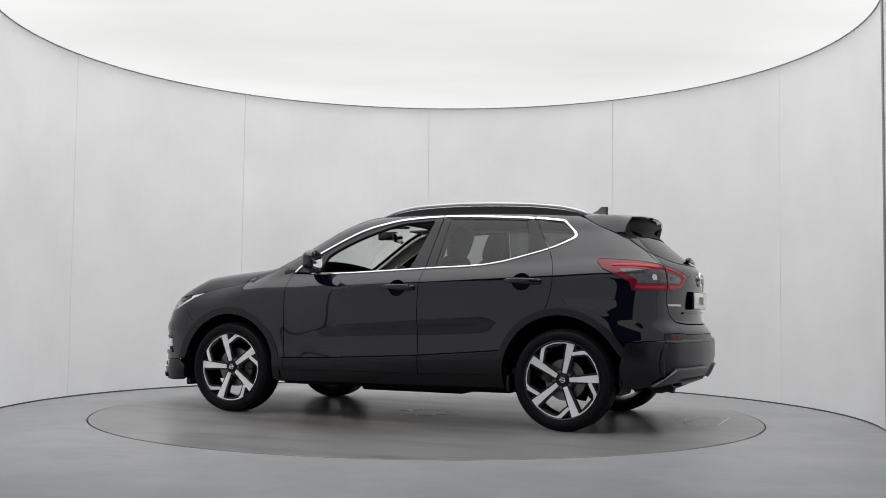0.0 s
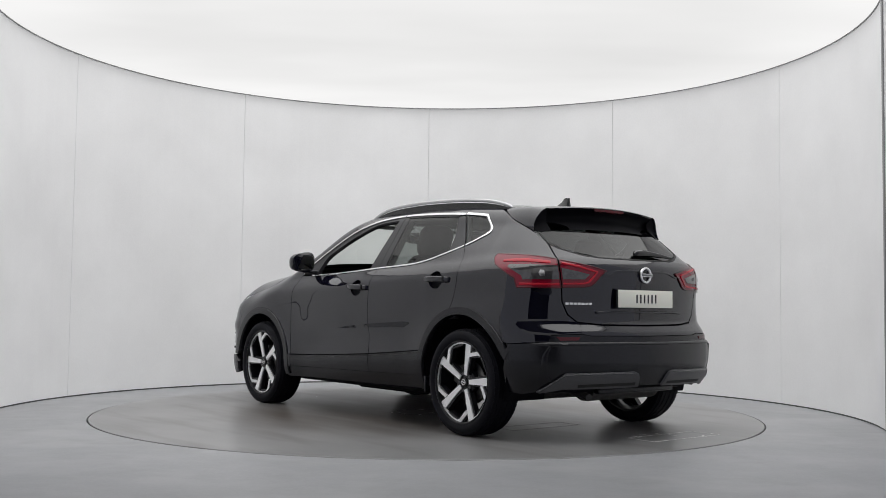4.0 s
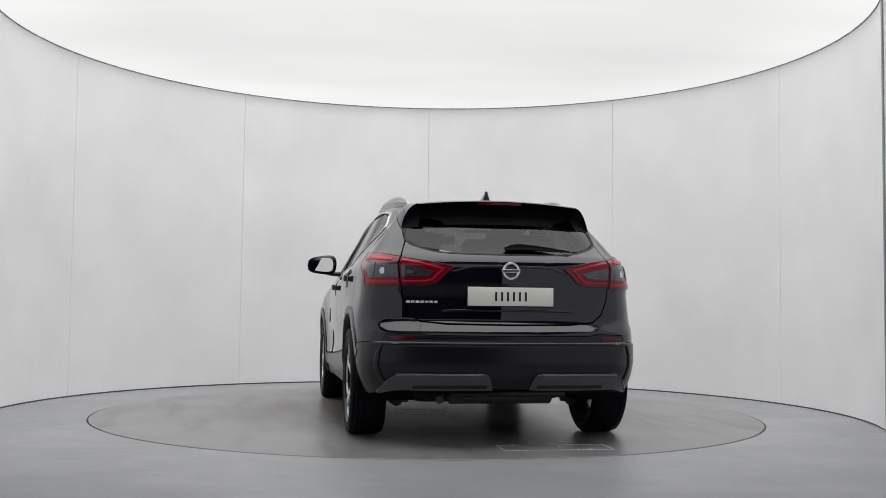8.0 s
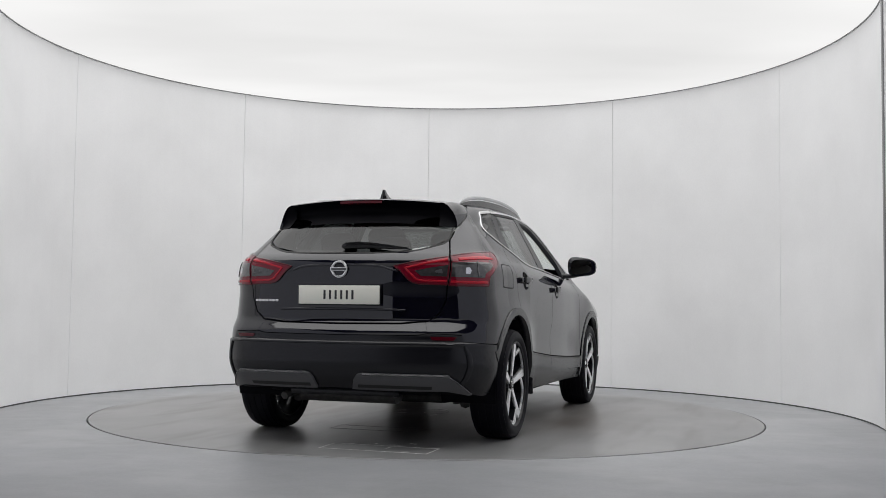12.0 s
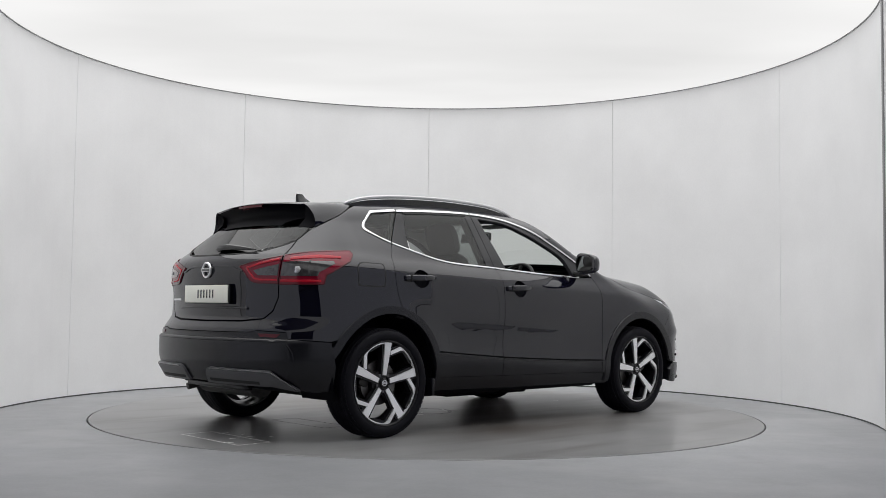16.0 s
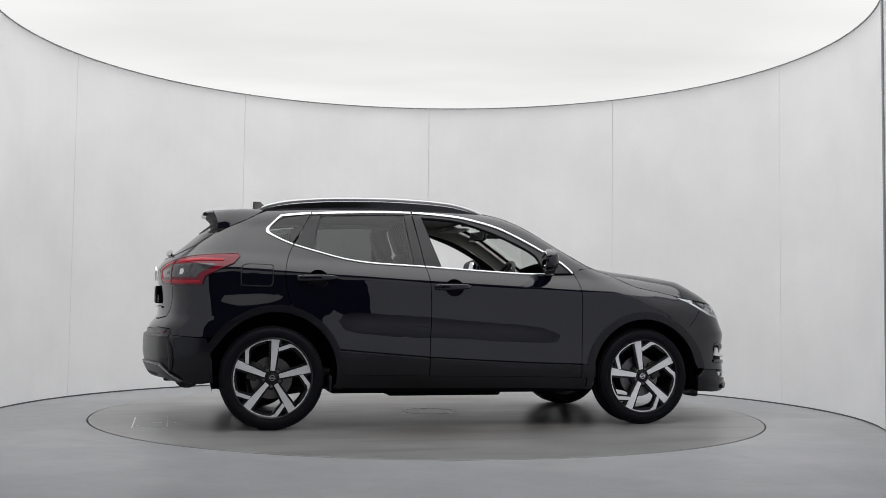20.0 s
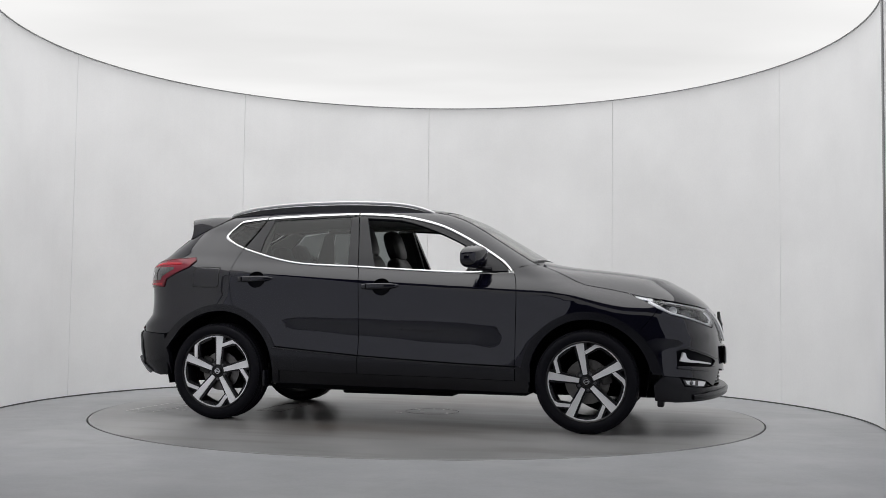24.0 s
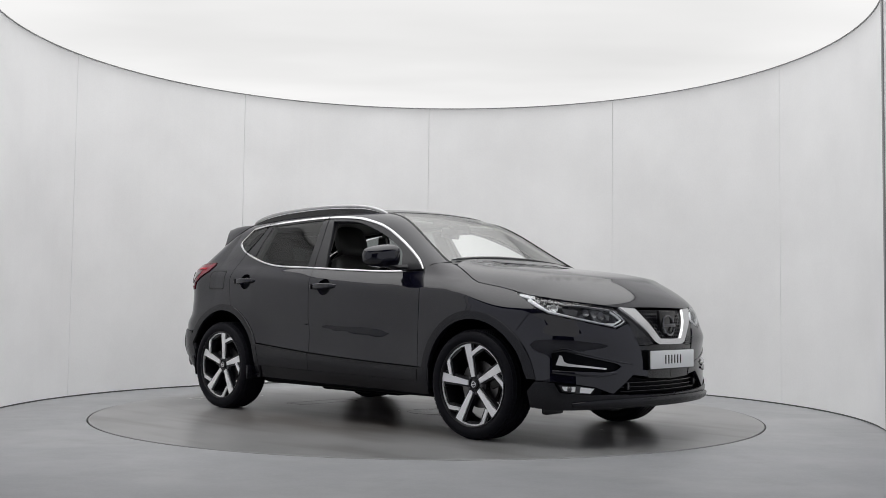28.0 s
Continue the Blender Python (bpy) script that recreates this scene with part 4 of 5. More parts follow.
        strip("brow", "wrap", [(1.78, 0.872), (1.92, 0.848), (2.08, 0.829), (2.19, 0.815)], 0.016, 0.008, M_SMOKE, h, off=-0.014, mirror=m)
        for u, z, r in ((1.855, 0.822, 0.026), (2.03, 0.798, 0.022), (2.075, 0.789, 0.022), (2.12, 0.781, 0.024)):
            c = on_skin("wrap", u, z)
            n = slope(c[None])[0]
            flip = np.array((1, -1 if m else 1, 1))
            mm = Matrix.Translation(Vector((c - n * 0.02) * flip)) @ Vector(n * flip).to_track_quat("Y", "Z").to_matrix().to_4x4()
            bm = bmesh.new()
            lathe(bm, [(0.0, 0.004), (r * 0.55, 0.010), (r * 0.7, 0.004), (r * 0.75, 0.012), (r, 0.014), (r, 0.0)], 16, mm)
            bmesh.ops.remove_doubles(bm, verts=bm.verts[:], dist=1e-5)
            part("projector", bm, M_SILVER if u < 1.9 else M_DARK_CHROME, h)
        for (u0, z0), (u1, z1) in (((1.90, 0.826), (1.99, 0.782)), ((2.145, 0.797), (2.185, 0.757))):
            panel("reflector", "wrap", [(u0, z0), (u1, z0 - 0.012), (u1 - 0.012, z1), (u0 + 0.016, z1 + 0.006)], M_SKID, h, off=-0.014, gap=0, flange=0.003, mirror=m)
        # slatted cheek between lamp and grille
        cheek = [(2.30, 0.824), (2.345, 0.82), (2.50, 0.61), (2.44, 0.60), (2.365, 0.604), (2.338, 0.66), (2.31, 0.735), (2.265, 0.785), (2.235, 0.822)]
        q = panel("grille_cheek", "wrap", cheek, M_GLOSS, car, off=-0.006, gap=0.001, mirror=m, label="gloss black grille cheek")
        for i in range(4):
            z = 0.648 - 0.012 * i
            strip("slat", "wrap", [(2.33 + 0.012 * i, z), (2.40, z), (2.452 + 0.006 * i, z)], 0.006, 0.008, M_PLASTIC, q, off=-0.004, mirror=m)
        # chrome V
        vee = [(2.251, 0.826), (2.381, 0.818), (2.42, 0.775), (2.548, 0.640), (FRONT, 0.637), (FRONT, 0.603), (2.535, 0.606), (2.50, 0.622), (2.43, 0.69), (2.33, 0.77)]
        panel("chrome_v", "wrap", vee, M_CHROME, car, off=0.012, gap=0, flange=0.03, mirror=m, label="bright chrome V-shaped grille bar")
        # grille mesh and badge plate
        g = panel("grille", "wrap", [(2.385, 0.822), (FRONT, 0.826), (FRONT, 0.63), (2.545, 0.633)], M_UNDER, car, off=-0.035, gap=0, flange=0, mirror=m, label="black honeycomb grille")
        bm = bmesh.new()
        cells = []
        for r in range(8):
            z = 0.650 + r * 0.0225
            u = 2.38 + (0.013 if r % 2 else 0.0)
            while u < FRONT - 0.002:
                if u > 2.385 + (0.815 - z) * 0.87 + 0.01:
                    cells.append((u, z))
                u += 0.026
        flat, lifts = [], []
        for u, z in cells:
            for lift, rr in ((-0.02, 0.0152), (0.0, 0.0148), (0.0, 0.0112), (-0.02, 0.0108)):
                flat += [(u + rr * math.cos(math.radians(60 * k + 30)), z + rr * math.sin(math.radians(60 * k + 30))) for k in range(6)]
                lifts += [lift - 0.008] * 6
        flat = np.array(flat)
        p = onto("wrap", flat[:, 0], flat[:, 1])
        p = (p + slope(p) * np.array(lifts)[:, None]) * (1, -1 if m else 1, 1)
        vs = [bm.verts.new(v) for v in p]
        for c in range(len(cells)):
            for j in range(3):
                a, b = 24 * c + 6 * j, 24 * c + 6 * j + 6
                for k in range(6):
                    bm.faces.new((vs[a + k], vs[a + (k + 1) % 6], vs[b + (k + 1) % 6], vs[b + k]))
        part("honeycomb", bm, M_PLASTIC, g, smooth=False)
        # lower centre: plate surround, intake and lip
        panel("plate_surround", "wrap", [(2.365, 0.600), (2.44, 0.597), (2.50, 0.606), (FRONT, 0.600), (FRONT, 0.392), (2.448, 0.402), (2.40, 0.50)], M_GLOSS, car, off=-0.004, gap=0.001, flange=0.03, mirror=m, label="gloss black plate surround")
        bm_low = [(2.45, 0.398), (FRONT, 0.388), (FRONT, 0.30), (2.176, 0.305), (2.20, 0.33), (2.315, 0.42)]
        panel("intake", "wrap", bm_low, M_VOID, car, off=-0.06, gap=0, flange=0, mirror=m, label="black lower air intake")
        for z in (0.325, 0.352, 0.378):
            strip("intake_slat", "wrap", [(2.25, z), (2.4, z), (FRONT, z)], 0.008, 0.01, M_PLASTIC, car, off=-0.045, mirror=m)
        lip = [(1.765, 0.388), (1.86, 0.383), (1.89, 0.325), (2.05, 0.312), (2.176, 0.312), (2.30, 0.305), (FRONT, 0.298), (FRONT, 0.235), (2.30, 0.235), (2.05, 0.232), (1.85, 0.226), (1.74, 0.235), (1.725, 0.33)]
        panel("front_lip", "wrap", lip, M_PLASTIC, car, off=0.012, gap=0, flange=0.05, mirror=m, label="black plastic lower bumper lip")
        for u, z in ((2.30, 0.355),):
            c = on_skin("wrap", u, z) * (1, -1 if m else 1, 1)
            bm = bmesh.new()
            box(bm, tuple(c + np.array((-0.05, -0.012, -0.02))), tuple(c + np.array((-0.02, 0.012, 0.02))), 0.004)
            part("bracket", bm, M_PLASTIC, car)

    sides(front_corner)
    round_logo((2.192, 0, 0.722), (math.radians(90), math.radians(0), math.radians(90)), 0.062, car, tilt=-9, mat=M_DARK_CHROME)
    bm = bmesh.new()
    prism(bm, [(-0.10, 0.812), (0.10, 0.812), (0.055, 0.648), (-0.055, 0.648)], 2.165, 2.184, "x", 0.004)
    part("badge_plate", bm, M_GLOSS, car, "gloss black badge plate")
    number_plate("front_number_plate", 2.222, 0.513, 1, M_PLATE_W, 0.0)

    # ---- rear end ----
    gate = new("tailgate")
    gate.parent = car
    half = [(BACK, 1.137), (-2.303, 1.139), (-2.056, 1.179), (-1.94, 1.218), (-1.997, 1.115), (-2.016, 0.95), (-2.019, 0.863), (-2.053, 0.783), (-2.113, 0.738), (-2.271, 0.724), (BACK, 0.720)]
    panel("gate_skin", "wrap", across(half, BACK)[:-1], M_PAINT, gate, gap=0.003, step=0.03)
    pane = [(BACK, 1.143), (-2.303, 1.145), (-2.056, 1.185), (-1.945, 1.226), (-1.846, 1.293), (-1.725, 1.347), (-1.62, 1.392), (-1.58, 1.43), (-1.85, 1.44), (-2.2, 1.443), (BACK, 1.445)]
    panel("rear_window", "wrap", across(pane, BACK)[:-1], M_TINT_REAR, gate, gap=0.001, flange=0, off=-0.002, label="dark tinted rear window").visible_shadow = False
    strip("rear_window_seal", "wrap", curve(across([(-1.86, 1.30), (-1.945, 1.222), (-2.056, 1.181), (-2.303, 1.141)], BACK), 4), 0.008, 0.002, M_SEAL, gate)
    # handle bar over the plate and plate recess edge
    strip("plate_ledge", "wrap", curve(across([(-2.24, 0.797), (-2.32, 0.801), (-2.45, 0.802)], BACK), 3), 0.014, 0.010, M_PAINT, gate)
    strip("gate_crease", "wrap", curve(across([(-2.29, 1.03), (-2.33, 1.036), (-2.45, 1.06)], BACK), 4), 0.012, 0.005, M_PAINT, gate)
    round_logo((-2.094, 0, 1.038), (math.radians(90), 0, math.radians(-90)), 0.0455, gate, tilt=0, mat=M_EMBLEM)
    number_plate("rear_number_plate", -2.094, 0.886, -1, M_PLATE, 0.0)
    # model name as plain bars
    for i in range(7):
        u = -2.038 - 0.0255 * i
        panel("name_bar", "wrap", [(u, 0.857), (u - 0.019, 0.857), (u - 0.019, 0.844), (u, 0.844)], M_BLADE, gate, off=0.004, gap=0, flange=0.005, step=0.1)
    # wiper
    bm = bmesh.new()
    pts = [on_skin("wrap", BACK + d, z) + np.array((-0.03, 0, 0)) for d, z in ((0.025, 1.176), (0.0, 1.179), (-0.1, 1.184), (-0.2, 1.182), (-0.32, 1.174), (-0.46, 1.163))]
    tube(bm, pts, [0.008, 0.021, 0.022, 0.018, 0.013, 0.005], 8)
    part("rear_wiper", bm, M_GLOSS, gate, "gloss black rear wiper")

    def rear_corner(m):
        lamp_o = curve([(-1.985, 1.119), (-1.829, 1.143), (-1.586, 1.159)], 4) + [(-1.568, 1.138), (-1.596, 1.092), (-1.66, 1.058), (-1.75, 1.003), (-1.765, 0.948), (-1.88, 0.946), (-2.008, 0.946)]
        lamp = panel("tail_lamp", "wrap", lamp_o, M_RED, car, off=0.006, step=0.02, gap=0.001, flange=0.01, mirror=m, label="red and smoked clear tail lamp")
        panel("smoked_lens", "wrap", [(-1.99, 1.078), (-1.86, 1.083), (-1.71, 1.086), (-1.70, 1.073), (-1.79, 1.02), (-1.80, 0.995), (-2.0, 0.997)], M_SMOKE, lamp, step=0.02, off=0.009, gap=0, flange=0.003, mirror=m, label="smoked clear lens")
        panel("reflector", "wrap", [(-1.918, 1.05), (-1.897, 1.054), (-1.887, 1.035), (-1.897, 1.014), (-1.922, 1.016)], M_REFLECTOR, lamp, off=0.011, gap=0, flange=0.002, mirror=m)
        strip("lens_ridge", "wrap", [(-1.84, 1.085), (-1.85, 1.04), (-1.84, 0.997)], 0.008, 0.003, M_SMOKE, lamp, off=0.010, mirror=m)
        strip("light_guide", "wrap", [(-1.66, 1.112), (-1.80, 1.113), (-1.95, 1.098)], [0.014, 0.02, 0.016], 0.004, M_RED_LIT, lamp, off=0.006, mirror=m, label="bright red light guide")
        strip("light_guide", "wrap", [(-1.78, 0.967), (-1.90, 0.966), (-2.0, 0.968)], 0.016, 0.004, M_RED_LIT, lamp, off=0.006, mirror=m, label="bright red light guide")
        strip("lamp_rim", "wrap", clean(lamp_o), 0.008, 0.003, M_RED_DARK, lamp, off=0.005, mirror=m, closed=True)
        inner = [(-2.003, 1.114), (-2.10, 1.098), (-2.20, 1.08), (-2.312, 1.057), (-2.275, 1.03), (-2.225, 0.978), (-2.20, 0.962), (-2.16, 0.954), (-2.019, 0.950)]
        lamp = panel("tail_lamp", "wrap", inner, M_RED, car, off=0.006, step=0.02, gap=0.001, flange=0.01, mirror=m, label="red and smoked clear tail lamp")
        panel("smoked_lens", "wrap", [(-2.012, 1.066), (-2.10, 1.050), (-2.19, 1.030), (-2.155, 1.000), (-2.02, 0.998)], M_SMOKE, lamp, step=0.02, off=0.009, gap=0, flange=0.003, mirror=m, label="smoked clear lens")
        panel("reflector", "wrap", [(-2.045, 1.042), (-2.075, 1.034), (-2.085, 1.022), (-2.06, 1.016), (-2.04, 1.016)], M_SKID, lamp, off=0.011, gap=0, flange=0.002, mirror=m)
        strip("light_guide", "wrap", [(-2.012, 1.095), (-2.12, 1.076), (-2.245, 1.046), (-2.185, 0.983), (-2.15, 0.974), (-2.02, 0.971)], 0.012, 0.004, M_RED_LIT, lamp, off=0.006, mirror=m, label="bright red light guide")
        strip("lamp_rim", "wrap", inner, 0.008, 0.003, M_RED_DARK, lamp, off=0.005, mirror=m, closed=True)
        # painted band, black bumper, reflector, skid panel
        panel("rear_apron", "wrap", [(-2.13, 0.730), (-2.271, 0.716), (BACK, 0.712), (BACK, 0.655), (-2.19, 0.657), (-2.16, 0.662), (-2.13, 0.669)], M_PAINT, car, gap=0, step=0.018, mirror=m)
        bump = [(-1.72, 0.598), (-1.945, 0.613), (-1.955, 0.655), (-2.13, 0.663), (-2.16, 0.657), (-2.19, 0.652), (BACK, 0.650), (BACK, 0.345), (-2.55, 0.345), (-2.30, 0.335), (-2.03, 0.335), (-1.95, 0.33), (-1.80, 0.30), (-1.70, 0.31), (-1.69, 0.45)]
        bmp = panel("rear_bumper", "wrap", bump, M_PLASTIC, car, off=0.004, gap=0, step=0.02, flange=0.05, mirror=m, label="black plastic rear bumper")
        strip("bumper_edge", "wrap", [(-1.95, 0.603), (-2.05, 0.607), (-2.3, 0.608), (BACK, 0.608)], 0.018, 0.007, M_PLASTIC, bmp, off=0.003, mirror=m)
        strip("bumper_fold", "wrap", [(-1.955, 0.592), (-1.93, 0.54), (-1.922, 0.47), (-1.935, 0.41), (-1.965, 0.37)], [0.012, 0.028, 0.032, 0.028, 0.010], 0.010, M_PLASTIC, bmp, off=0.003, mirror=m)
        panel("rear_reflector", "wrap", [(-1.985, 0.646), (-2.118, 0.648), (-2.105, 0.628), (-2.005, 0.626)], M_RED_DARK, bmp, step=0.02, off=0.008, gap=0, flange=0.008, mirror=m, label="red bumper reflector")
        skid = [(-2.033, 0.433), (-2.485, 0.438), (-2.515, 0.43), (-2.535, 0.405), (-2.548, 0.348), (-2.30, 0.343), (-2.02, 0.343), (-1.90, 0.318), (-1.88, 0.322), (-1.97, 0.38)]
        panel("skid_panel", "wrap", skid, M_SKID, bmp, off=0.020, gap=0, flange=0.025, mirror=m, label="dark silver skid panel")
        strip("skid_edge", "wrap", [(-2.03, 0.427), (-2.2, 0.431), (-2.48, 0.432)], 0.006, 0.004, M_DARK_CHROME, bmp, off=0.020, mirror=m)
        strip("skid_edge", "wrap", [(-1.895, 0.330), (-1.965, 0.382), (-2.03, 0.427)], 0.006, 0.004, M_DARK_CHROME, bmp, off=0.020, mirror=m)
        strip("skid_groove", "wrap", [(-2.10, 0.362), (-2.3, 0.366), (-2.51, 0.368)], 0.018, 0.001, M_SEAL, bmp, off=0.020, mirror=m)

    sides(rear_corner)

    # spoiler: a thin blade whose ends curl down into side fins
    bm = bmesh.new()
    rows, under = [], []
    lift = lambda u, z: tuple(on_skin("wrap", u, z) + 0.003 * slope(on_skin("wrap", u, z)[None])[0])
    joint = curve([(-1.405, 0.50, 1.4826), lift(-1.462, 1.475), lift(-1.50, 1.449), lift(-1.60, 1.402), lift(-1.72, 1.354), lift(-1.81, 1.314)], 3)
    lip = curve([(-1.720, 0.50, 1.465), (-1.712, 0.535, 1.452), (-1.700, 0.562, 1.425), (-1.688, 0.583, 1.390), (-1.685, 0.597, 1.350), (-1.695, 0.605, 1.312)], 3)
    half = []
    for s in np.linspace(0, 1, 14):
        y = 0.50 * s
        zt = 1.487 - 0.022 * s * s
        tip = -1.780 + 0.24 * y * y
        zr = float(on_skin("top", -1.405, y)[2])
        foot_x = float(on_skin("wrap", BACK, 1.335)[0]) + 0.26 * y * y - 0.006
        half.append(([(-1.405, y, zr), (-1.52, y, zr + 0.35 * (zt - zr) + 0.005), (-1.64 + 0.1 * y * y, y, zr + 0.75 * (zt - zr) + 0.006), (tip + 0.012, y, zt + 0.001), (tip, y, zt - 0.006), (tip + 0.009, y, zt - 0.013)],
                     [(tip + 0.009, y, zt - 0.013), (tip + 0.06, y, zt - 0.045), (tip + 0.065, y, zt - 0.085), (foot_x, y, 1.334 - 0.02 * s ** 3), (foot_x + 0.05, y, 1.345)]))
    for k in range(1, len(joint)):
        t = k / (len(joint) - 1)
        j, l = np.array(joint[k]), np.array(lip[k])
        out = 0.012 * math.sin(math.pi * min(1, t * 1.2 + 0.1)) * (1 - t)
        a = j + 0.36 * (l - j) + np.array((0, out, out))
        b = j + 0.72 * (l - j) + np.array((0, out, out))
        inn = l + np.array((0.012, -0.012, -0.004 * (1 - t)))
        f = np.array((-1.752 + 0.04 * t, 0.50 + 0.085 * t, 1.314 - 0.006 * t))
        half.append(([tuple(j), tuple(a), tuple(b), tuple(l + 0.06 * (j - l)), tuple(l), tuple(inn)],
                     [tuple(inn), tuple(inn * 0.7 + f * 0.3 + np.array((0.04, -0.015, 0)) * (1 - t)), tuple(inn * 0.4 + f * 0.6 + np.array((0.05, -0.015, 0)) * (1 - t)), tuple(f), tuple(f + np.array((0.05, 0, 0.01)))]))
    flip = lambda r: [(x, -y, z) for x, y, z in r]
    both = [(flip(a), flip(b)) for a, b in half[:0:-1]] + half
    loft(bm, [a for a, b in both])
    sp = part("rear_spoiler", bm, M_PAINT, car, "glossy black roof spoiler", angle=50)
    bm = bmesh.new()
    loft(bm, [b for a, b in both])
    part("underside", bm, M_VOID, sp, angle=70)
    bm = bmesh.new()
    loft(bm, [[(-1.7735 + 0.24 * y * y + dx, y, 1.487 - 0.088 * y * y + dz) for dx, dz in ((0.004, -0.010), (-0.010, -0.012), (-0.010, -0.026), (0.02, -0.032))] for y in np.linspace(-0.14, 0.14, 9)])
    part("brake_light", bm, M_RED_DARK, sp, "dark red high brake light")
    # fin antenna
    bm = bmesh.new()
    sec = [(0.0, 0.036), (0.022, 0.026), (0.05, 0.014), (0.074, 0.007)]
    rows = []
    for (h, w), x0, x1 in zip(sec, (-1.245, -1.28, -1.335, -1.36), (-1.41, -1.412, -1.414, -1.412)):
        z = 1.512 + h
        rows.append([(x0, 0, z), (x0 * 0.6 + x1 * 0.4, w, z), (x1 + 0.01, w * 0.8, z), (x1, 0, z), (x1 + 0.01, -w * 0.8, z), (x0 * 0.6 + x1 * 0.4, -w, z)])
    loft(bm, rows, closed=True, cap=True)
    part("fin_antenna", bm, M_GLOSS, car, "gloss black shark fin antenna")

    # roof rails
    def rail(m):
        y = -0.545 if m else 0.545
        bm = bmesh.new()
        pts = curve([(0.22, y, 1.487), (0.10, y, 1.530), (-0.08, y, 1.562), (-0.35, y, 1.576), (-0.62, y, 1.577), (-0.95, y, 1.565), (-1.20, y, 1.541), (-1.34, y, 1.513), (-1.40, y, 1.490)], 5)
        tube(bm, [(a, b - (0.04 * (a + 0.5) ** 2) * (1 if y > 0 else -1) + (0.01 if y > 0 else -0.01), c + 0.005 * min(1, max(0, (0.2 - a) * 5)) * min(1, max(0, (a + 1.4) * 5)) - 0.006) for a, b, c in pts], [0.003, 0.005, 0.0065] + [0.0075] * (len(pts) - 6) + [0.0065, 0.005, 0.003], 10, 1.6)
        r = part("roof_rail", bm, M_RAIL, car, "polished silver roof rail")
        bm = bmesh.new()
        rows = []
        for a, b, c in pts[2:-2]:
            yy = abs(b) - 0.04 * (a + 0.5) ** 2 + 0.01
            zs = float(on_skin("top", a, yy)[2])
            rows.append([(a, math.copysign(yy + d, y), z) for d, z in ((-0.004, zs - 0.004), (-0.003, c - 0.018), (0.003, c - 0.018), (0.004, zs - 0.004))])
        loft(bm, rows, cap=True)
        part("rail_base", bm, M_GLOSS, r, "gloss black rail foot")

    sides(rail)

    # door mirrors
    def wing_mirror(m):
        s = -1 if m else 1
        bm = bmesh.new()
        rows = []
        for x, ky, kz in ((0.543, 0.96, 0.93), (0.552, 1.0, 1.0), (0.578, 1.0, 1.0), (0.606, 0.93, 0.93), (0.626, 0.78, 0.8), (0.638, 0.5, 0.52), (0.641, 0.05, 0.05)):
            ring = []
            for i in range(20):
                a = 2 * math.pi * i / 20
                cy, cz = math.cos(a), math.sin(a)
                e = 0.62
                yy = 0.122 * math.copysign(abs(cy) ** e, cy) * ky
                zz = 0.076 * math.copysign(abs(cz) ** e, cz) * kz * (1 - 0.16 * yy / 0.122)
                ring.append((x - 0.035 * (yy / 0.122), s * (0.955 + yy), 1.158 + zz - 0.006 * (yy / 0.122)))
            rows.append(ring)
        loft(bm, rows, closed=True, cap=True)
        sh = part("door_mirror", bm, M_PAINT, car, "glossy black door mirror", angle=60)
        bm = bmesh.new()
        rows = []
        for x, k in ((0.539, 0.74), (0.546, 0.76)):
            ring = []
            for i in range(20):
                a = 2 * math.pi * i / 20
                cy, cz = math.copysign(abs(math.cos(a)) ** 0.62, math.cos(a)), math.copysign(abs(math.sin(a)) ** 0.62, math.sin(a))
                ring.append((x - (0.022 if m else 0.004) * cy * k + (0.0 if m else 0.010) * cz * k - 0.005, s * (0.955 + 0.122 * k * cy), 1.158 + 0.076 * k * cz * (1 - 0.16 * cy * k)))
            rows.append(ring)
        loft(bm, rows, closed=True, cap=True)
        part("mirror_face", bm, M_MIRROR, sh, "mirror glass", smooth=False)
        bm = bmesh.new()
        tube(bm, [(0.60, s * 0.92, 1.10), (0.62, s * 0.86, 1.085), (0.64, s * 0.79, 1.085)], [0.035, 0.03, 0.035], 10, 0.6)
        part("mirror_arm", bm, M_SATIN, sh)
        bm = bmesh.new()
        tube(bm, [(0.636, s * 0.90, 1.170), (0.630, s * 0.96, 1.168), (0.600, s * 1.03, 1.165), (0.558, s * 1.068, 1.163)], 0.006, 6)
        part("indicator", bm, M_SMOKE, sh)

    sides(wing_mirror)


def round_logo(at, turn, r, parent, tilt=0, mat=None):
    """A ring with a bar across it, in chrome."""
    m = Matrix.Translation(at) @ Euler((0, radians(tilt), 0)).to_matrix().to_4x4() @ Euler(turn).to_matrix().to_4x4()
    bm = bmesh.new()
    n = 32
    rows = []
    for i in range(n + 1):
        a = 2 * math.pi * i / n
        rows.append([((r + dr) * math.cos(a), (r + dr) * math.sin(a), h) for dr, h in ((-0.007, -0.004), (-0.006, 0.004), (0.0, 0.007), (0.006, 0.004), (0.007, -0.004))])
    loft(bm, rows)
    bmesh.ops.remove_doubles(bm, verts=bm.verts[:], dist=1e-5)
    box(bm, (-r * 1.20, -0.0105, -0.002), (r * 1.20, 0.0105, 0.009), 0.003)
    bmesh.ops.transform(bm, matrix=m, verts=bm.verts[:])
    e = part("round_emblem", bm, mat or M_CHROME, parent, "chrome ring emblem with a bar")
    bm = bmesh.new()
    box(bm, (-r * 1.08, -0.0065, 0.0085), (r * 1.08, 0.0065, 0.0098), 0.0005, m)
    part("emblem_bar", bm, M_SKID, e)
    return e


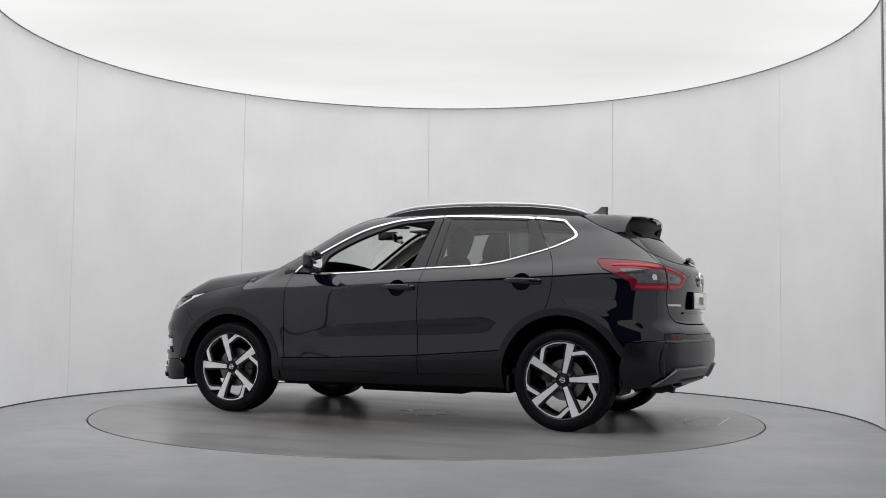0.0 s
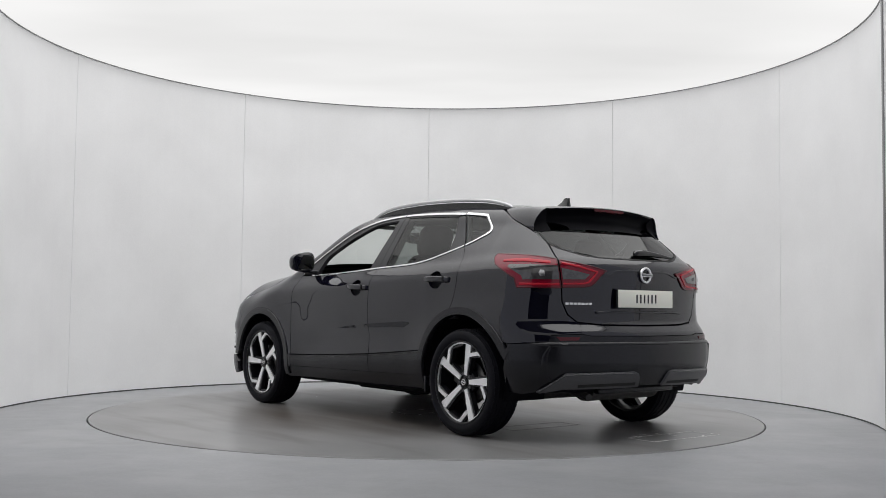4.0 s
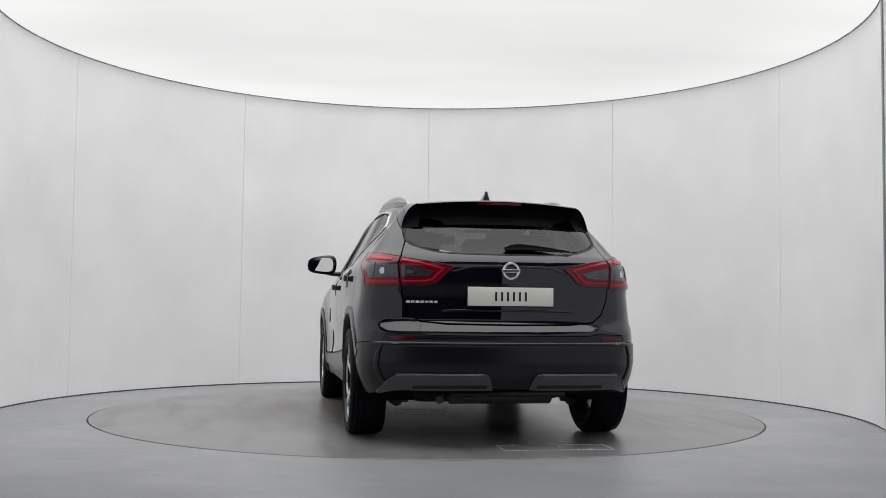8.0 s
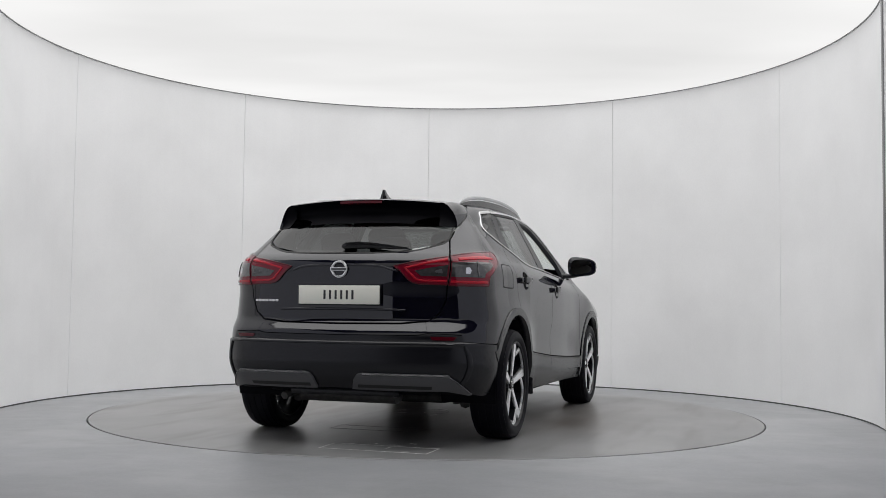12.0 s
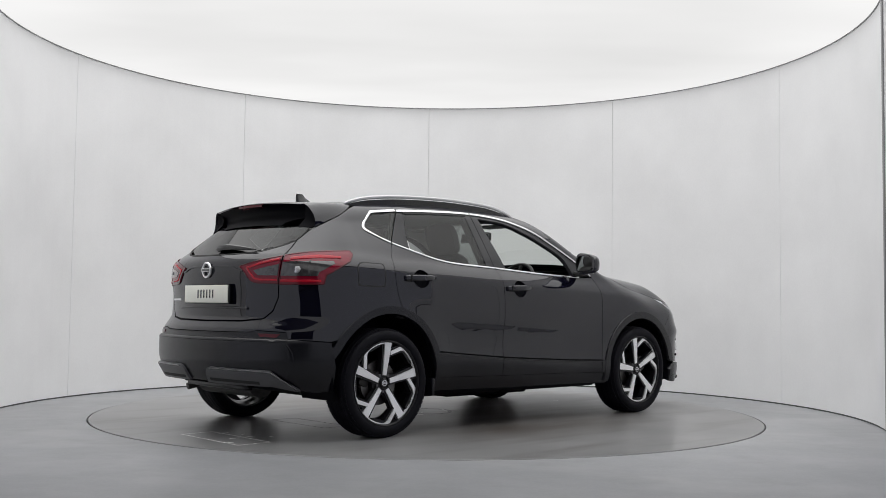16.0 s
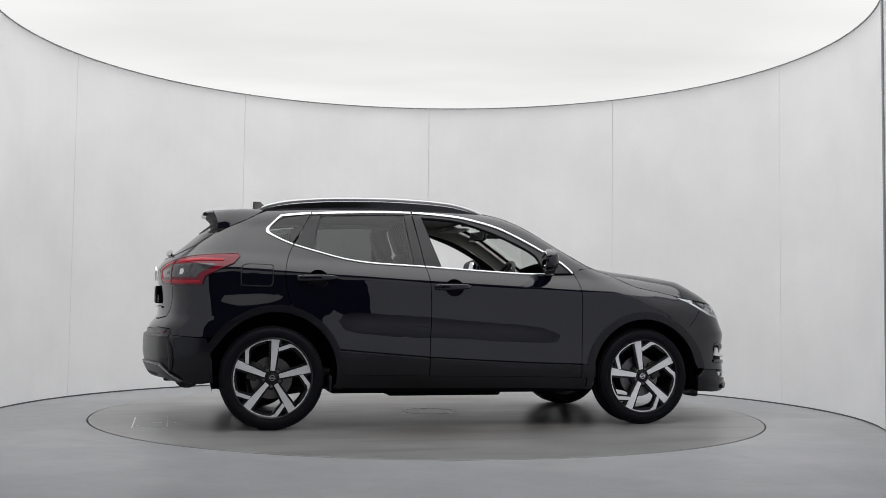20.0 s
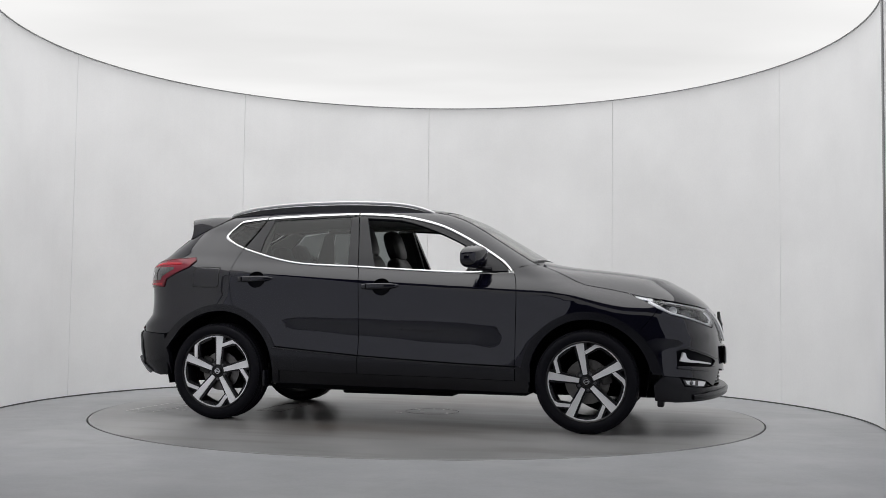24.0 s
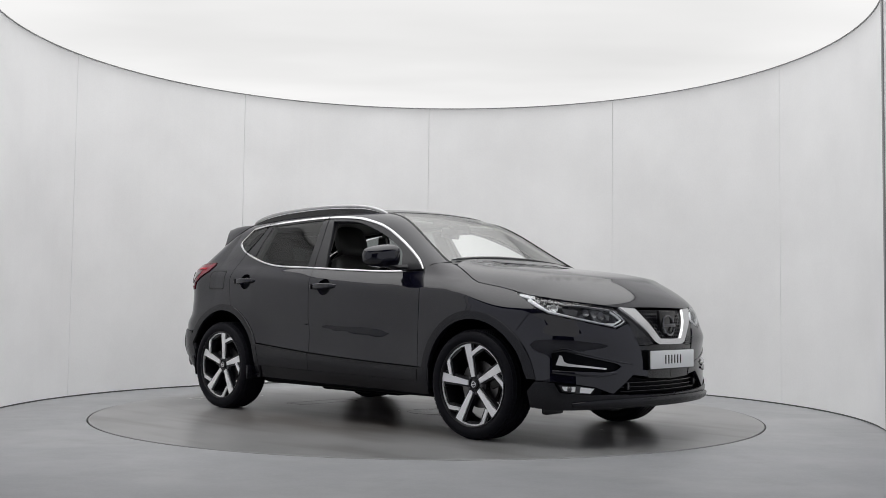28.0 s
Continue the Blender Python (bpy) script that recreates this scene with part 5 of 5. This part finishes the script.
def number_plate(name, x, z, way, mat, tilt):
    bm = bmesh.new()
    box(bm, (x - 0.004, -0.26, z - 0.0555), (x + 0.004, 0.26, z + 0.0555), 0.003)
    p = part(name, bm, mat, car, "pale number plate with a row of dark bars")
    bm = bmesh.new()
    for i in range(6):
        y = -0.09 + i * 0.036
        f = x + 0.0045 * way
        box(bm, (f - 0.001, y - 0.0065, z - 0.027), (f + 0.001, y + 0.0065, z + 0.027))
    part("bars", bm, M_INK, p, smooth=False)
    bm = bmesh.new()
    box(bm, (x - 0.012 * way - 0.006, -0.265, z - 0.062), (x - 0.012 * way + 0.006, 0.265, z + 0.06), 0.003)
    part("plate_holder", bm, M_GLOSS, p)


build_shell()


# ---- wheels ----
def spoke_plate(bm, outline, y0, y1, lean=0.0):
    """A machined piece of the wheel face; outline in (radius, angle) pairs. y grows outwards; lean sets the hub end inwards."""
    a = []
    b = []
    for r, t in outline:
        t = radians(t)
        d = lean * (1 - min(1, r / 0.24))
        a.append(bm.verts.new((r * math.cos(t), y1 - d, r * math.sin(t))))
        b.append(bm.verts.new((r * math.cos(t), y0 - d, r * math.sin(t))))
    n = len(a)
    fs = [bm.faces.new(a), bm.faces.new(b)]
    for i in range(n):
        fs.append(bm.faces.new((a[i], a[(i + 1) % n], b[(i + 1) % n], b[i])))
    bmesh.ops.recalc_face_normals(bm, faces=fs)


def xy_to_polar(pts):
    return [(math.hypot(x, z), math.degrees(math.atan2(z, x))) for x, z in pts]


TYRE_R = 0.339


def local(pts, turn):
    """Points given with a spoke pointing up, turned to the spoke's own angle, as (radius, angle)."""
    return [(r, a - 90 + turn) for r, a in xy_to_polar(pts)]


def wheel_meshes():
    """The pieces of one wheel about the y axis, its outer face towards +y."""
    w = 0.112
    tyre = bmesh.new()
    prof = [(0.262, -0.098), (0.270, -0.106), (0.292, -w - 0.003), (0.315, -w), (0.331, -0.099), (TYRE_R - 0.002, -0.083), (TYRE_R, -0.05)]
    prof = prof + [(r, -y) for r, y in prof[::-1]]
    lathe(tyre, prof, 96)
    for y0, y1 in ((-0.078, -0.05), (-0.042, -0.006), (0.006, 0.042), (0.05, 0.078)):
        lathe(tyre, [(TYRE_R - 0.004, y0), (TYRE_R + 0.003, y0 + 0.002), (TYRE_R + 0.003, y1 - 0.002), (TYRE_R - 0.004, y1)], 96)
    for i in range(72):
        mm = Matrix.Rotation(radians(5 * i), 4, "Y")
        for s in (-1, 1):
            lo, hi = sorted((s * 0.081, s * 0.102))
            box(tyre, (-0.0105, lo, TYRE_R - 0.016), (0.0105, hi, TYRE_R - 0.0062), 0, mm)
    rim = bmesh.new()
    lathe(rim, [(0.265, 0.098), (0.266, 0.106), (0.262, 0.108), (0.256, 0.104), (0.252, 0.085), (0.240, 0.06), (0.225, 0.0), (0.230, -0.05), (0.252, -0.10), (0.264, -0.100)], 72)
    face = []
    for k in range(5):
        t = 90 + 72 * k
        spoke_plate(rim, local([(-0.026, 0.04), (-0.030, 0.12), (-0.044, 0.254), (0.044, 0.254), (0.030, 0.12), (0.026, 0.04)], t), 0.045, 0.084, 0.018)
        spoke_plate(rim, local([(0.06, 0.249), (0.165, 0.196), (0.200, 0.160), (0.196, 0.074), (0.150, 0.070), (0.152, 0.178), (0.06, 0.226)], t), 0.045, 0.086)
        bm = bmesh.new()
        spoke_plate(bm, local([(-0.0145, 0.048), (-0.017, 0.10), (-0.027, 0.2540), (0.0, 0.2562), (0.027, 0.2540), (0.017, 0.10), (0.0145, 0.048)], t), 0.078, 0.094, 0.020)
        face.append(("spoke_face", bm, M_CUT, "machined silver spoke face"))
        bm = bmesh.new()
        arc_out = [(0.2565, t - 5.8 - i * 4.7) for i in range(9)]
        arc_in = [(0.2465, t - 43.4 + i * 4.7) for i in range(9)]
        spoke_plate(bm, arc_out + arc_in, 0.078, 0.0945)
        spoke_plate(bm, local([(0.1665, 0.1935), (0.1785, 0.182), (0.1905, 0.166), (0.183, 0.086), (0.160, 0.080), (0.166, 0.165), (0.158, 0.187)], t), 0.078, 0.094)
        face.append(("hook_face", bm, M_CUT, "machined silver hooked edge"))
    lathe(rim, [(0.0, 0.066), (0.03, 0.067), (0.05, 0.062), (0.078, 0.052), (0.084, 0.02)], 40)
    cap = bmesh.new()
    lathe(cap, [(0.0, 0.080), (0.023, 0.080), (0.029, 0.076), (0.031, 0.055)], 32)
    emblem = bmesh.new()
    lathe(emblem, [(0.013, 0.080), (0.014, 0.083), (0.019, 0.083), (0.020, 0.080)], 24)
    box(emblem, (-0.022, 0.079, -0.004), (0.022, 0.0835, 0.004))
    nuts = []
    for k in range(5):
        bm = bmesh.new()
        t = radians(54 + 72 * k)
        lathe(bm, [(0.0, 0.074), (0.008, 0.074), (0.011, 0.070), (0.011, 0.050)], 6, Matrix.Translation((0.056 * math.cos(t), 0, 0.056 * math.sin(t))))
        nuts.append(("wheel_nut", bm, M_SKID, ""))
    return tyre, rim, face, cap, emblem, nuts


def build_wheels():
    tyre, rim, cut, cap, emblem, nuts = wheel_meshes()
    first = new("wheel")
    tagged(first, "alloy wheel with machined spokes and a black tyre")
    part("tyre", tyre, M_RUBBER, first, "black road tyre", angle=40)
    r = part("rim", rim, M_RIM, first, "gloss black alloy rim", angle=30)
    for name, bm, mat, label in cut + nuts:
        part(name, bm, mat, first, label, angle=30)
    part("hub_cap", cap, M_GLOSS, first)
    part("emblem", emblem, M_CHROME, first, "chrome ring emblem with a bar")
    # x, side, spin: every wheel's outer face looks outwards
    spots = [(1.323, 1, 15), (-1.323, 1, -14), (1.323, -1, 10), (-1.323, -1, -4)]
    for i, (x, s, spin) in enumerate(spots):
        m = Matrix.Translation((x, s * 0.783, TYRE_R + 0.002)) @ Matrix.Rotation(0 if s > 0 else math.pi, 4, "Z") @ Matrix.Rotation(radians(spin), 4, "Y")
        w = first if i == 0 else copy_thing(first, m)
        if i == 0:
            first.matrix_basis = m
        w.parent = car
        # brake behind it
        bm = bmesh.new()
        mm = Matrix.Translation((x, s * 0.783, TYRE_R)) @ Matrix.Rotation(0 if s > 0 else math.pi, 4, "Z")
        rd = 0.148 if x > 0 else 0.14
        lathe(bm, [(0.06, 0.018), (rd, 0.018), (rd, -0.006), (0.06, -0.006)], 48, mm, closed=True)
        lathe(bm, [(0.0, 0.04), (0.07, 0.04), (0.075, 0.018)], 32, mm)
        d = part("brake_disc", bm, M_DISC, car)
        bm = bmesh.new()
        a = 20 if x < 0 else 160
        box(bm, (0.085, -0.02, -0.06), (0.16, 0.035, 0.06), 0.012, mm @ Matrix.Rotation(radians(-a), 4, "Y"))
        part("brake_caliper", bm, M_IRON, car)
        bm = bmesh.new()
        cz = TYRE_R + 0.03
        rows = []
        for k in range(25):
            t = math.radians(-18 + 216 * k / 24)
            wide = min(1, max(0, 4 * math.sin(t)))
            rows.append([(x + r * math.cos(t), s * y, cz + r * math.sin(t)) for y, r in ((0.86, 0.40 + 0.033 * wide), (0.78, 0.40 + 0.015 * wide), (0.52, 0.40))])
        loft(bm, rows)
        bm.faces.new([bm.verts.new((x + 0.40 * math.cos(math.radians(-18 + 216 * k / 24)), s * 0.52, cz + 0.40 * math.sin(math.radians(-18 + 216 * k / 24)))) for k in range(25)])
        part("wheel_arch_liner", bm, M_UNDER, car)


build_wheels()


# ---- underside ----
def build_under():
    bm = bmesh.new()
    box(bm, (-0.93, -0.76, 0.225), (0.93, 0.76, 0.30), 0.03)
    box(bm, (-1.95, -0.52, 0.30), (-0.9, 0.52, 0.36), 0.02)
    box(bm, (0.9, -0.52, 0.22), (2.1, 0.52, 0.32), 0.03)
    part("floor_pan", bm, M_UNDER, car)
    bm = bmesh.new()
    box(bm, (-0.48, -0.55, 0.188), (0.35, -0.15, 0.23), 0.015)
    box(bm, (-0.48, 0.15, 0.188), (0.35, 0.55, 0.23), 0.015)
    part("underbody_shield", bm, M_UNDER, car)
    bm = bmesh.new()
    tube(bm, [(-1.25, -0.70, 0.30), (-1.27, -0.4, 0.24), (-1.27, 0.4, 0.24), (-1.25, 0.70, 0.30)], 0.045, 10)
    part("rear_axle_beam", bm, M_IRON, car)
    for s in (-1, 1):
        bm = bmesh.new()
        tube(bm, [(-0.95, s * 0.52, 0.27), (-1.30, s * 0.60, 0.25), (-1.42, s * 0.58, 0.22)], [0.04, 0.05, 0.04], 8)
        tube(bm, [(-1.42, s * 0.55, 0.22), (-1.45, s * 0.52, 0.40)], 0.045, 10)
        part("trailing_arm", bm, M_IRON, car)
        bm = bmesh.new()
        box(bm, (-0.955, s * 0.80 - 0.11, 0.25), (-0.935, s * 0.80 + 0.09, 0.36), 0.006)
        part("mud_flap", bm, M_PLASTIC, car)
        bm = bmesh.new()
        box(bm, (1.775, s * 0.68 - 0.085, 0.182), (1.82, s * 0.68 + 0.085, 0.26), 0.012)
        part("air_deflector", bm, M_PLASTIC, car)
        bm = bmesh.new()
        tube(bm, [(1.2, s * 0.35, 0.26), (1.323, s * 0.6, 0.24), (1.323, s * 0.72, 0.27)], 0.03, 8)
        part("lower_arm", bm, M_IRON, car)
    bm = bmesh.new()
    tube(bm, [(-1.86, -0.30, 0.30), (-1.86, 0.32, 0.30)], 0.085, 14, 0.75)
    part("silencer", bm, M_IRON, car)
    bm = bmesh.new()
    tube(bm, [(-1.80, 0.36, 0.30), (-1.92, 0.39, 0.285), (-1.98, 0.40, 0.27)], 0.024, 10)
    part("exhaust_pipe", bm, M_IRON, car)
    bm = bmesh.new()
    box(bm, (-2.02, -0.36, 0.29), (-1.96, 0.34, 0.33), 0.012)
    part("rear_crossbar", bm, M_PLASTIC, car)


build_under()


# ---- cabin ----
def pad(bm, c, size, round_to=0.5, m=None, steps=(14, 10)):
    """A cushion: a box with full, soft sides."""
    verts = []
    e = round_to
    for i in range(steps[1] + 1):
        v = -math.pi / 2 + math.pi * i / steps[1]
        row = []
        for j in range(steps[0]):
            u = 2 * math.pi * j / steps[0]
            f = lambda t: math.copysign(abs(t) ** e, t)
            row.append(Vector((c[0] + size[0] / 2 * f(math.cos(v)) * f(math.cos(u)), c[1] + size[1] / 2 * f(math.cos(v)) * f(math.sin(u)), c[2] + size[2] / 2 * f(math.sin(v)))))
        verts.append([m @ q if m is not None else q for q in row])
    loft(bm, verts, closed=True, cap=True)


def seat(x, y):
    s = new("front_seat")
    s.parent = car
    tagged(s, "black leather front seat with headrest")
    bm = bmesh.new()
    pad(bm, (x + 0.05, y, 0.62), (0.52, 0.50, 0.18), 0.45)
    part("seat_cushion", bm, M_LEATHER, s)
    lean = Matrix.Translation((x - 0.20, y, 0.68)) @ Matrix.Rotation(radians(-19), 4, "Y")
    bm = bmesh.new()
    pad(bm, (0, 0, 0.26), (0.14, 0.46, 0.60), 0.5, lean)
    for k in (-1, 1):
        pad(bm, (0.04, k * 0.20, 0.20), (0.12, 0.10, 0.42), 0.6, lean)
    part("backrest", bm, M_LEATHER, s)
    bm = bmesh.new()
    pad(bm, (0.02, 0, 0.655), (0.12, 0.29, 0.26), 0.6, lean)
    part("headrest", bm, M_LEATHER, s)
    for k in (-1, 1):
        bm = bmesh.new()
        tube(bm, [lean @ Vector((0.01, k * 0.06, 0.52)), lean @ Vector((0.015, k * 0.06, 0.63))], 0.007, 8)
        part("headrest_post", bm, M_SILVER, s)


def build_cabin():
    seat(0.02, 0.37)
    seat(0.02, -0.37)
    bench = new("rear_seat")
    bench.parent = car
    tagged(bench, "black leather rear bench with headrests")
    bm = bmesh.new()
    pad(bm, (-0.78, 0, 0.64), (0.50, 1.30, 0.18), 0.4)
    part("seat_cushion", bm, M_LEATHER, bench)
    lean = Matrix.Translation((-1.0, 0, 0.70)) @ Matrix.Rotation(radians(-22), 4, "Y")
    bm = bmesh.new()
    pad(bm, (0, 0, 0.24), (0.15, 1.28, 0.56), 0.4, lean)
    part("backrest", bm, M_LEATHER, bench)
    for y, h in ((-0.40, 0.58), (0.40, 0.58), (0.0, 0.54)):
        bm = bmesh.new()
        pad(bm, (0.01, y, h), (0.10, 0.25, 0.16), 0.55, lean)
        part("headrest", bm, M_LEATHER, bench)
    # headliner, pillars, shelf, dashboard
    liner = [(-1.45, 0.0), (-1.45, 0.50), (-0.5, 0.54), (0.1, 0.50), (0.20, 0.35), (0.22, 0.0)]
    panel("headliner", "top", liner + [(a, -b) for a, b in liner[::-1]][1:-1], M_LINER, car, off=-0.045, gap=0, flange=0.02, step=0.1)

    def inner_pillars(m):
        band = [(x, cant(x) - 0.012) for x in np.linspace(-1.05, 0.70, 24)] + [(0.80, 1.09)] + [(0.86, 1.10)] + [p for p in pillar_front if p[1] > 1.1] + [(x, z) for x, z in roof_side[1:] if x > -1.1]
        band = [p for p in band if p[0] > -1.06]
        panel("pillar_trim", "wrap", band, M_PILLAR, car, off=-0.022, gap=0, flange=0.02, step=0.06, mirror=m)
        panel("post_trim", "wrap", [(-0.285, 1.47), (-0.41, 1.47), (-0.37, 1.09), (-0.21, 1.09)], M_POST, car, off=-0.03, gap=0, flange=0.03, mirror=m)
        panel("rear_post_trim", "wrap", [(-1.0, 1.46), (-1.07, 1.46), (-1.19, 1.22), (-1.04, 1.17)], M_LINER, car, off=-0.03, gap=0, flange=0.03, mirror=m)
        panel("rear_pillar_trim", "wrap", [(-1.38, 1.30), (-1.45, 1.33), (-1.29, 1.44), (-1.40, 1.47), (-1.55, 1.41), (-1.75, 1.33), (-1.93, 1.21), (-1.97, 1.12), (-1.5, 1.12), (-1.2, 1.18)], M_LINER, car, off=-0.03, gap=0, flange=0.03, mirror=m)
        panel("door_trim", "wrap", [(0.80, 1.05), (0.80, 0.5), (-1.18, 0.75), (-1.18, 1.2), (-0.93, 1.14), (-0.62, 1.10), (-0.3, 1.085), (0.089, 1.065), (0.486, 1.05)], M_DASH, car, off=-0.06, gap=0, flange=0.05, step=0.12, mirror=m)
        s = -1 if m else 1
        bm = bmesh.new()
        box(bm, (0.14, s * 0.36 - 0.19, 1.435), (0.31, s * 0.36 + 0.19, 1.452), 0.008, Matrix.Translation((0, 0, 0)))
        part("sun_visor", bm, M_LINER, car)

    sides(inner_pillars)
    bm = bmesh.new()
    rows = []
    for y in np.linspace(-0.72, 0.72, 13):
        hump = 0.03 * math.exp(-((y + 0.37) / 0.16) ** 2)
        k = (abs(y) / 0.72) ** 4
        rows.append([(0.48 + 0.04 * k, y, 0.62), (0.46 + 0.04 * k, y, 0.86), (0.49 + 0.04 * k, y, 0.98 + hump), (0.55, y, 1.02 + hump), (0.68, y, 1.045), (0.85, y, 1.06), (0.92, y, 0.9)])
    loft(bm, rows, cap=True)
    part("dashboard", bm, M_DASH, car, angle=60)
    wheel = new("steering_wheel")
    wheel.parent = car
    mm = Matrix.Translation((0.40, -0.37, 1.0)) @ Matrix.Rotation(radians(-62), 4, "Y") @ Matrix.Rotation(radians(90), 4, "X")
    bm = bmesh.new()
    rows = []
    for i in range(37):
        a = 2 * math.pi * i / 36
        rows.append([((0.182 + 0.015 * math.cos(b)) * math.cos(a), 0.015 * math.sin(b), (0.182 + 0.015 * math.cos(b)) * math.sin(a)) for b in [2 * math.pi * k / 8 for k in range(8)]])
    loft(bm, rows, closed=True)
    bmesh.ops.remove_doubles(bm, verts=bm.verts[:], dist=1e-5)
    bmesh.ops.transform(bm, matrix=mm, verts=bm.verts[:])
    part("wheel_ring", bm, M_LEATHER, wheel)
    bm = bmesh.new()
    pad(bm, (0, 0, 0), (0.15, 0.05, 0.13), 0.6)
    for a in (0, 180, 270):
        t = radians(a)
        tube(bm, [(0.05 * math.cos(t), 0, 0.05 * math.sin(t)), (0.17 * math.cos(t), 0, 0.17 * math.sin(t))], 0.016, 6)
    bmesh.ops.transform(bm, matrix=mm, verts=bm.verts[:])
    part("wheel_hub", bm, M_DASH, wheel)
    bm = bmesh.new()
    box(bm, (-0.012, -0.125, -0.038), (0.014, 0.125, 0.038), 0.012, pose(0.33, 0, 1.375, 0, 12, 12), 3)
    box(bm, (0.345, -0.03, 1.36), (0.50, 0.03, 1.43), 0.012)
    part("inner_mirror", bm, M_GLOSS, car, "black inside mirror and sensor housing")
    bm = bmesh.new()
    box(bm, (-0.014, -0.115, -0.030), (-0.0125, 0.115, 0.030), 0, pose(0.33, 0, 1.375, 0, 12, 12))
    part("mirror_face", bm, M_MIRROR, car, smooth=False)
    bm = bmesh.new()
    box(bm, (-1.80, -0.56, 0.97), (-1.15, 0.56, 0.99), 0.006)
    part("parcel_shelf", bm, M_DASH, car)
    bm = bmesh.new()
    box(bm, (-1.2, -0.74, 0.34), (0.9, 0.74, 0.40), 0.02)
    part("cabin_floor", bm, M_DASH, car)


build_cabin()


# ---- marks on the turntable ----
def mark(name, pts, width, mat=None, z=0.0045, closed=False):
    bm = bmesh.new()
    pts = [Vector((x + CAR_AT[0], y + CAR_AT[1], z)) for x, y in pts]
    n = len(pts)
    for i in range(n if closed else n - 1):
        a, b = pts[i], pts[(i + 1) % n]
        d = (b - a).normalized()
        s = Vector((-d.y, d.x, 0)) * width / 2
        q = [a - s - d * width / 2, b - s + d * width / 2, b + s + d * width / 2, a + s - d * width / 2]
        lo = [bm.verts.new(v - Vector((0, 0, 0.001))) for v in q]
        hi = [bm.verts.new(v) for v in q]
        bm.faces.new(hi)
        for k in range(4):
            bm.faces.new((lo[k], lo[(k + 1) % 4], hi[(k + 1) % 4], hi[k]))
    return part(name, bm, mat or M_CHALK, turntable, smooth=False)


M_MARK = material("faint_dark_line", (0.11, 0.11, 0.11), 0.5, grain=(40, 0.3))
mark("hatch_outline", [(-2.21, 0.055), (-1.985, 0.055), (-1.985, -0.60), (-2.21, -0.60)], 0.009, closed=True)
mark("hatch_outline", [(-1.10, 0.40), (-1.10, -0.22), (-1.30, -0.22), (-1.30, 0.40)], 0.003, M_MARK, closed=True)
mark("ring_mark", [(0.21 * math.cos(a * 0.2618), 0.2 + 0.21 * math.sin(a * 0.2618)) for a in range(24)], 0.003, M_MARK, closed=True)
rng = random.Random(4)
for i in range(16):
    x, y = rng.uniform(-2.1, 1.8), rng.uniform(-0.75, 0.75)
    if i < 9:
        x, y = 0.2 * math.cos(i) , 0.2 + 0.2 * math.sin(i * 1.7)
    elif i < 14:
        x, y = -2.09 + rng.uniform(-0.1, 0.25), rng.uniform(-0.5, 0.0)
    a = rng.uniform(0, 3.14)
    l = rng.uniform(0.02, 0.06)
    mark("paint_fleck", [(x, y), (x + l * math.cos(a), y + l * math.sin(a))], rng.uniform(0.010, 0.018))


def motions():
    spin = [(t, pose(0, 0, 0, 0, 0, a)) for t, a in TURN]
    walk(turntable, spin)
    walk(car, spin)


# the car stands a little off the turntable's axis
for ob in car.children:
    ob.matrix_parent_inverse = Matrix.Translation((CAR_AT[0], CAR_AT[1], 0.003))
motions()
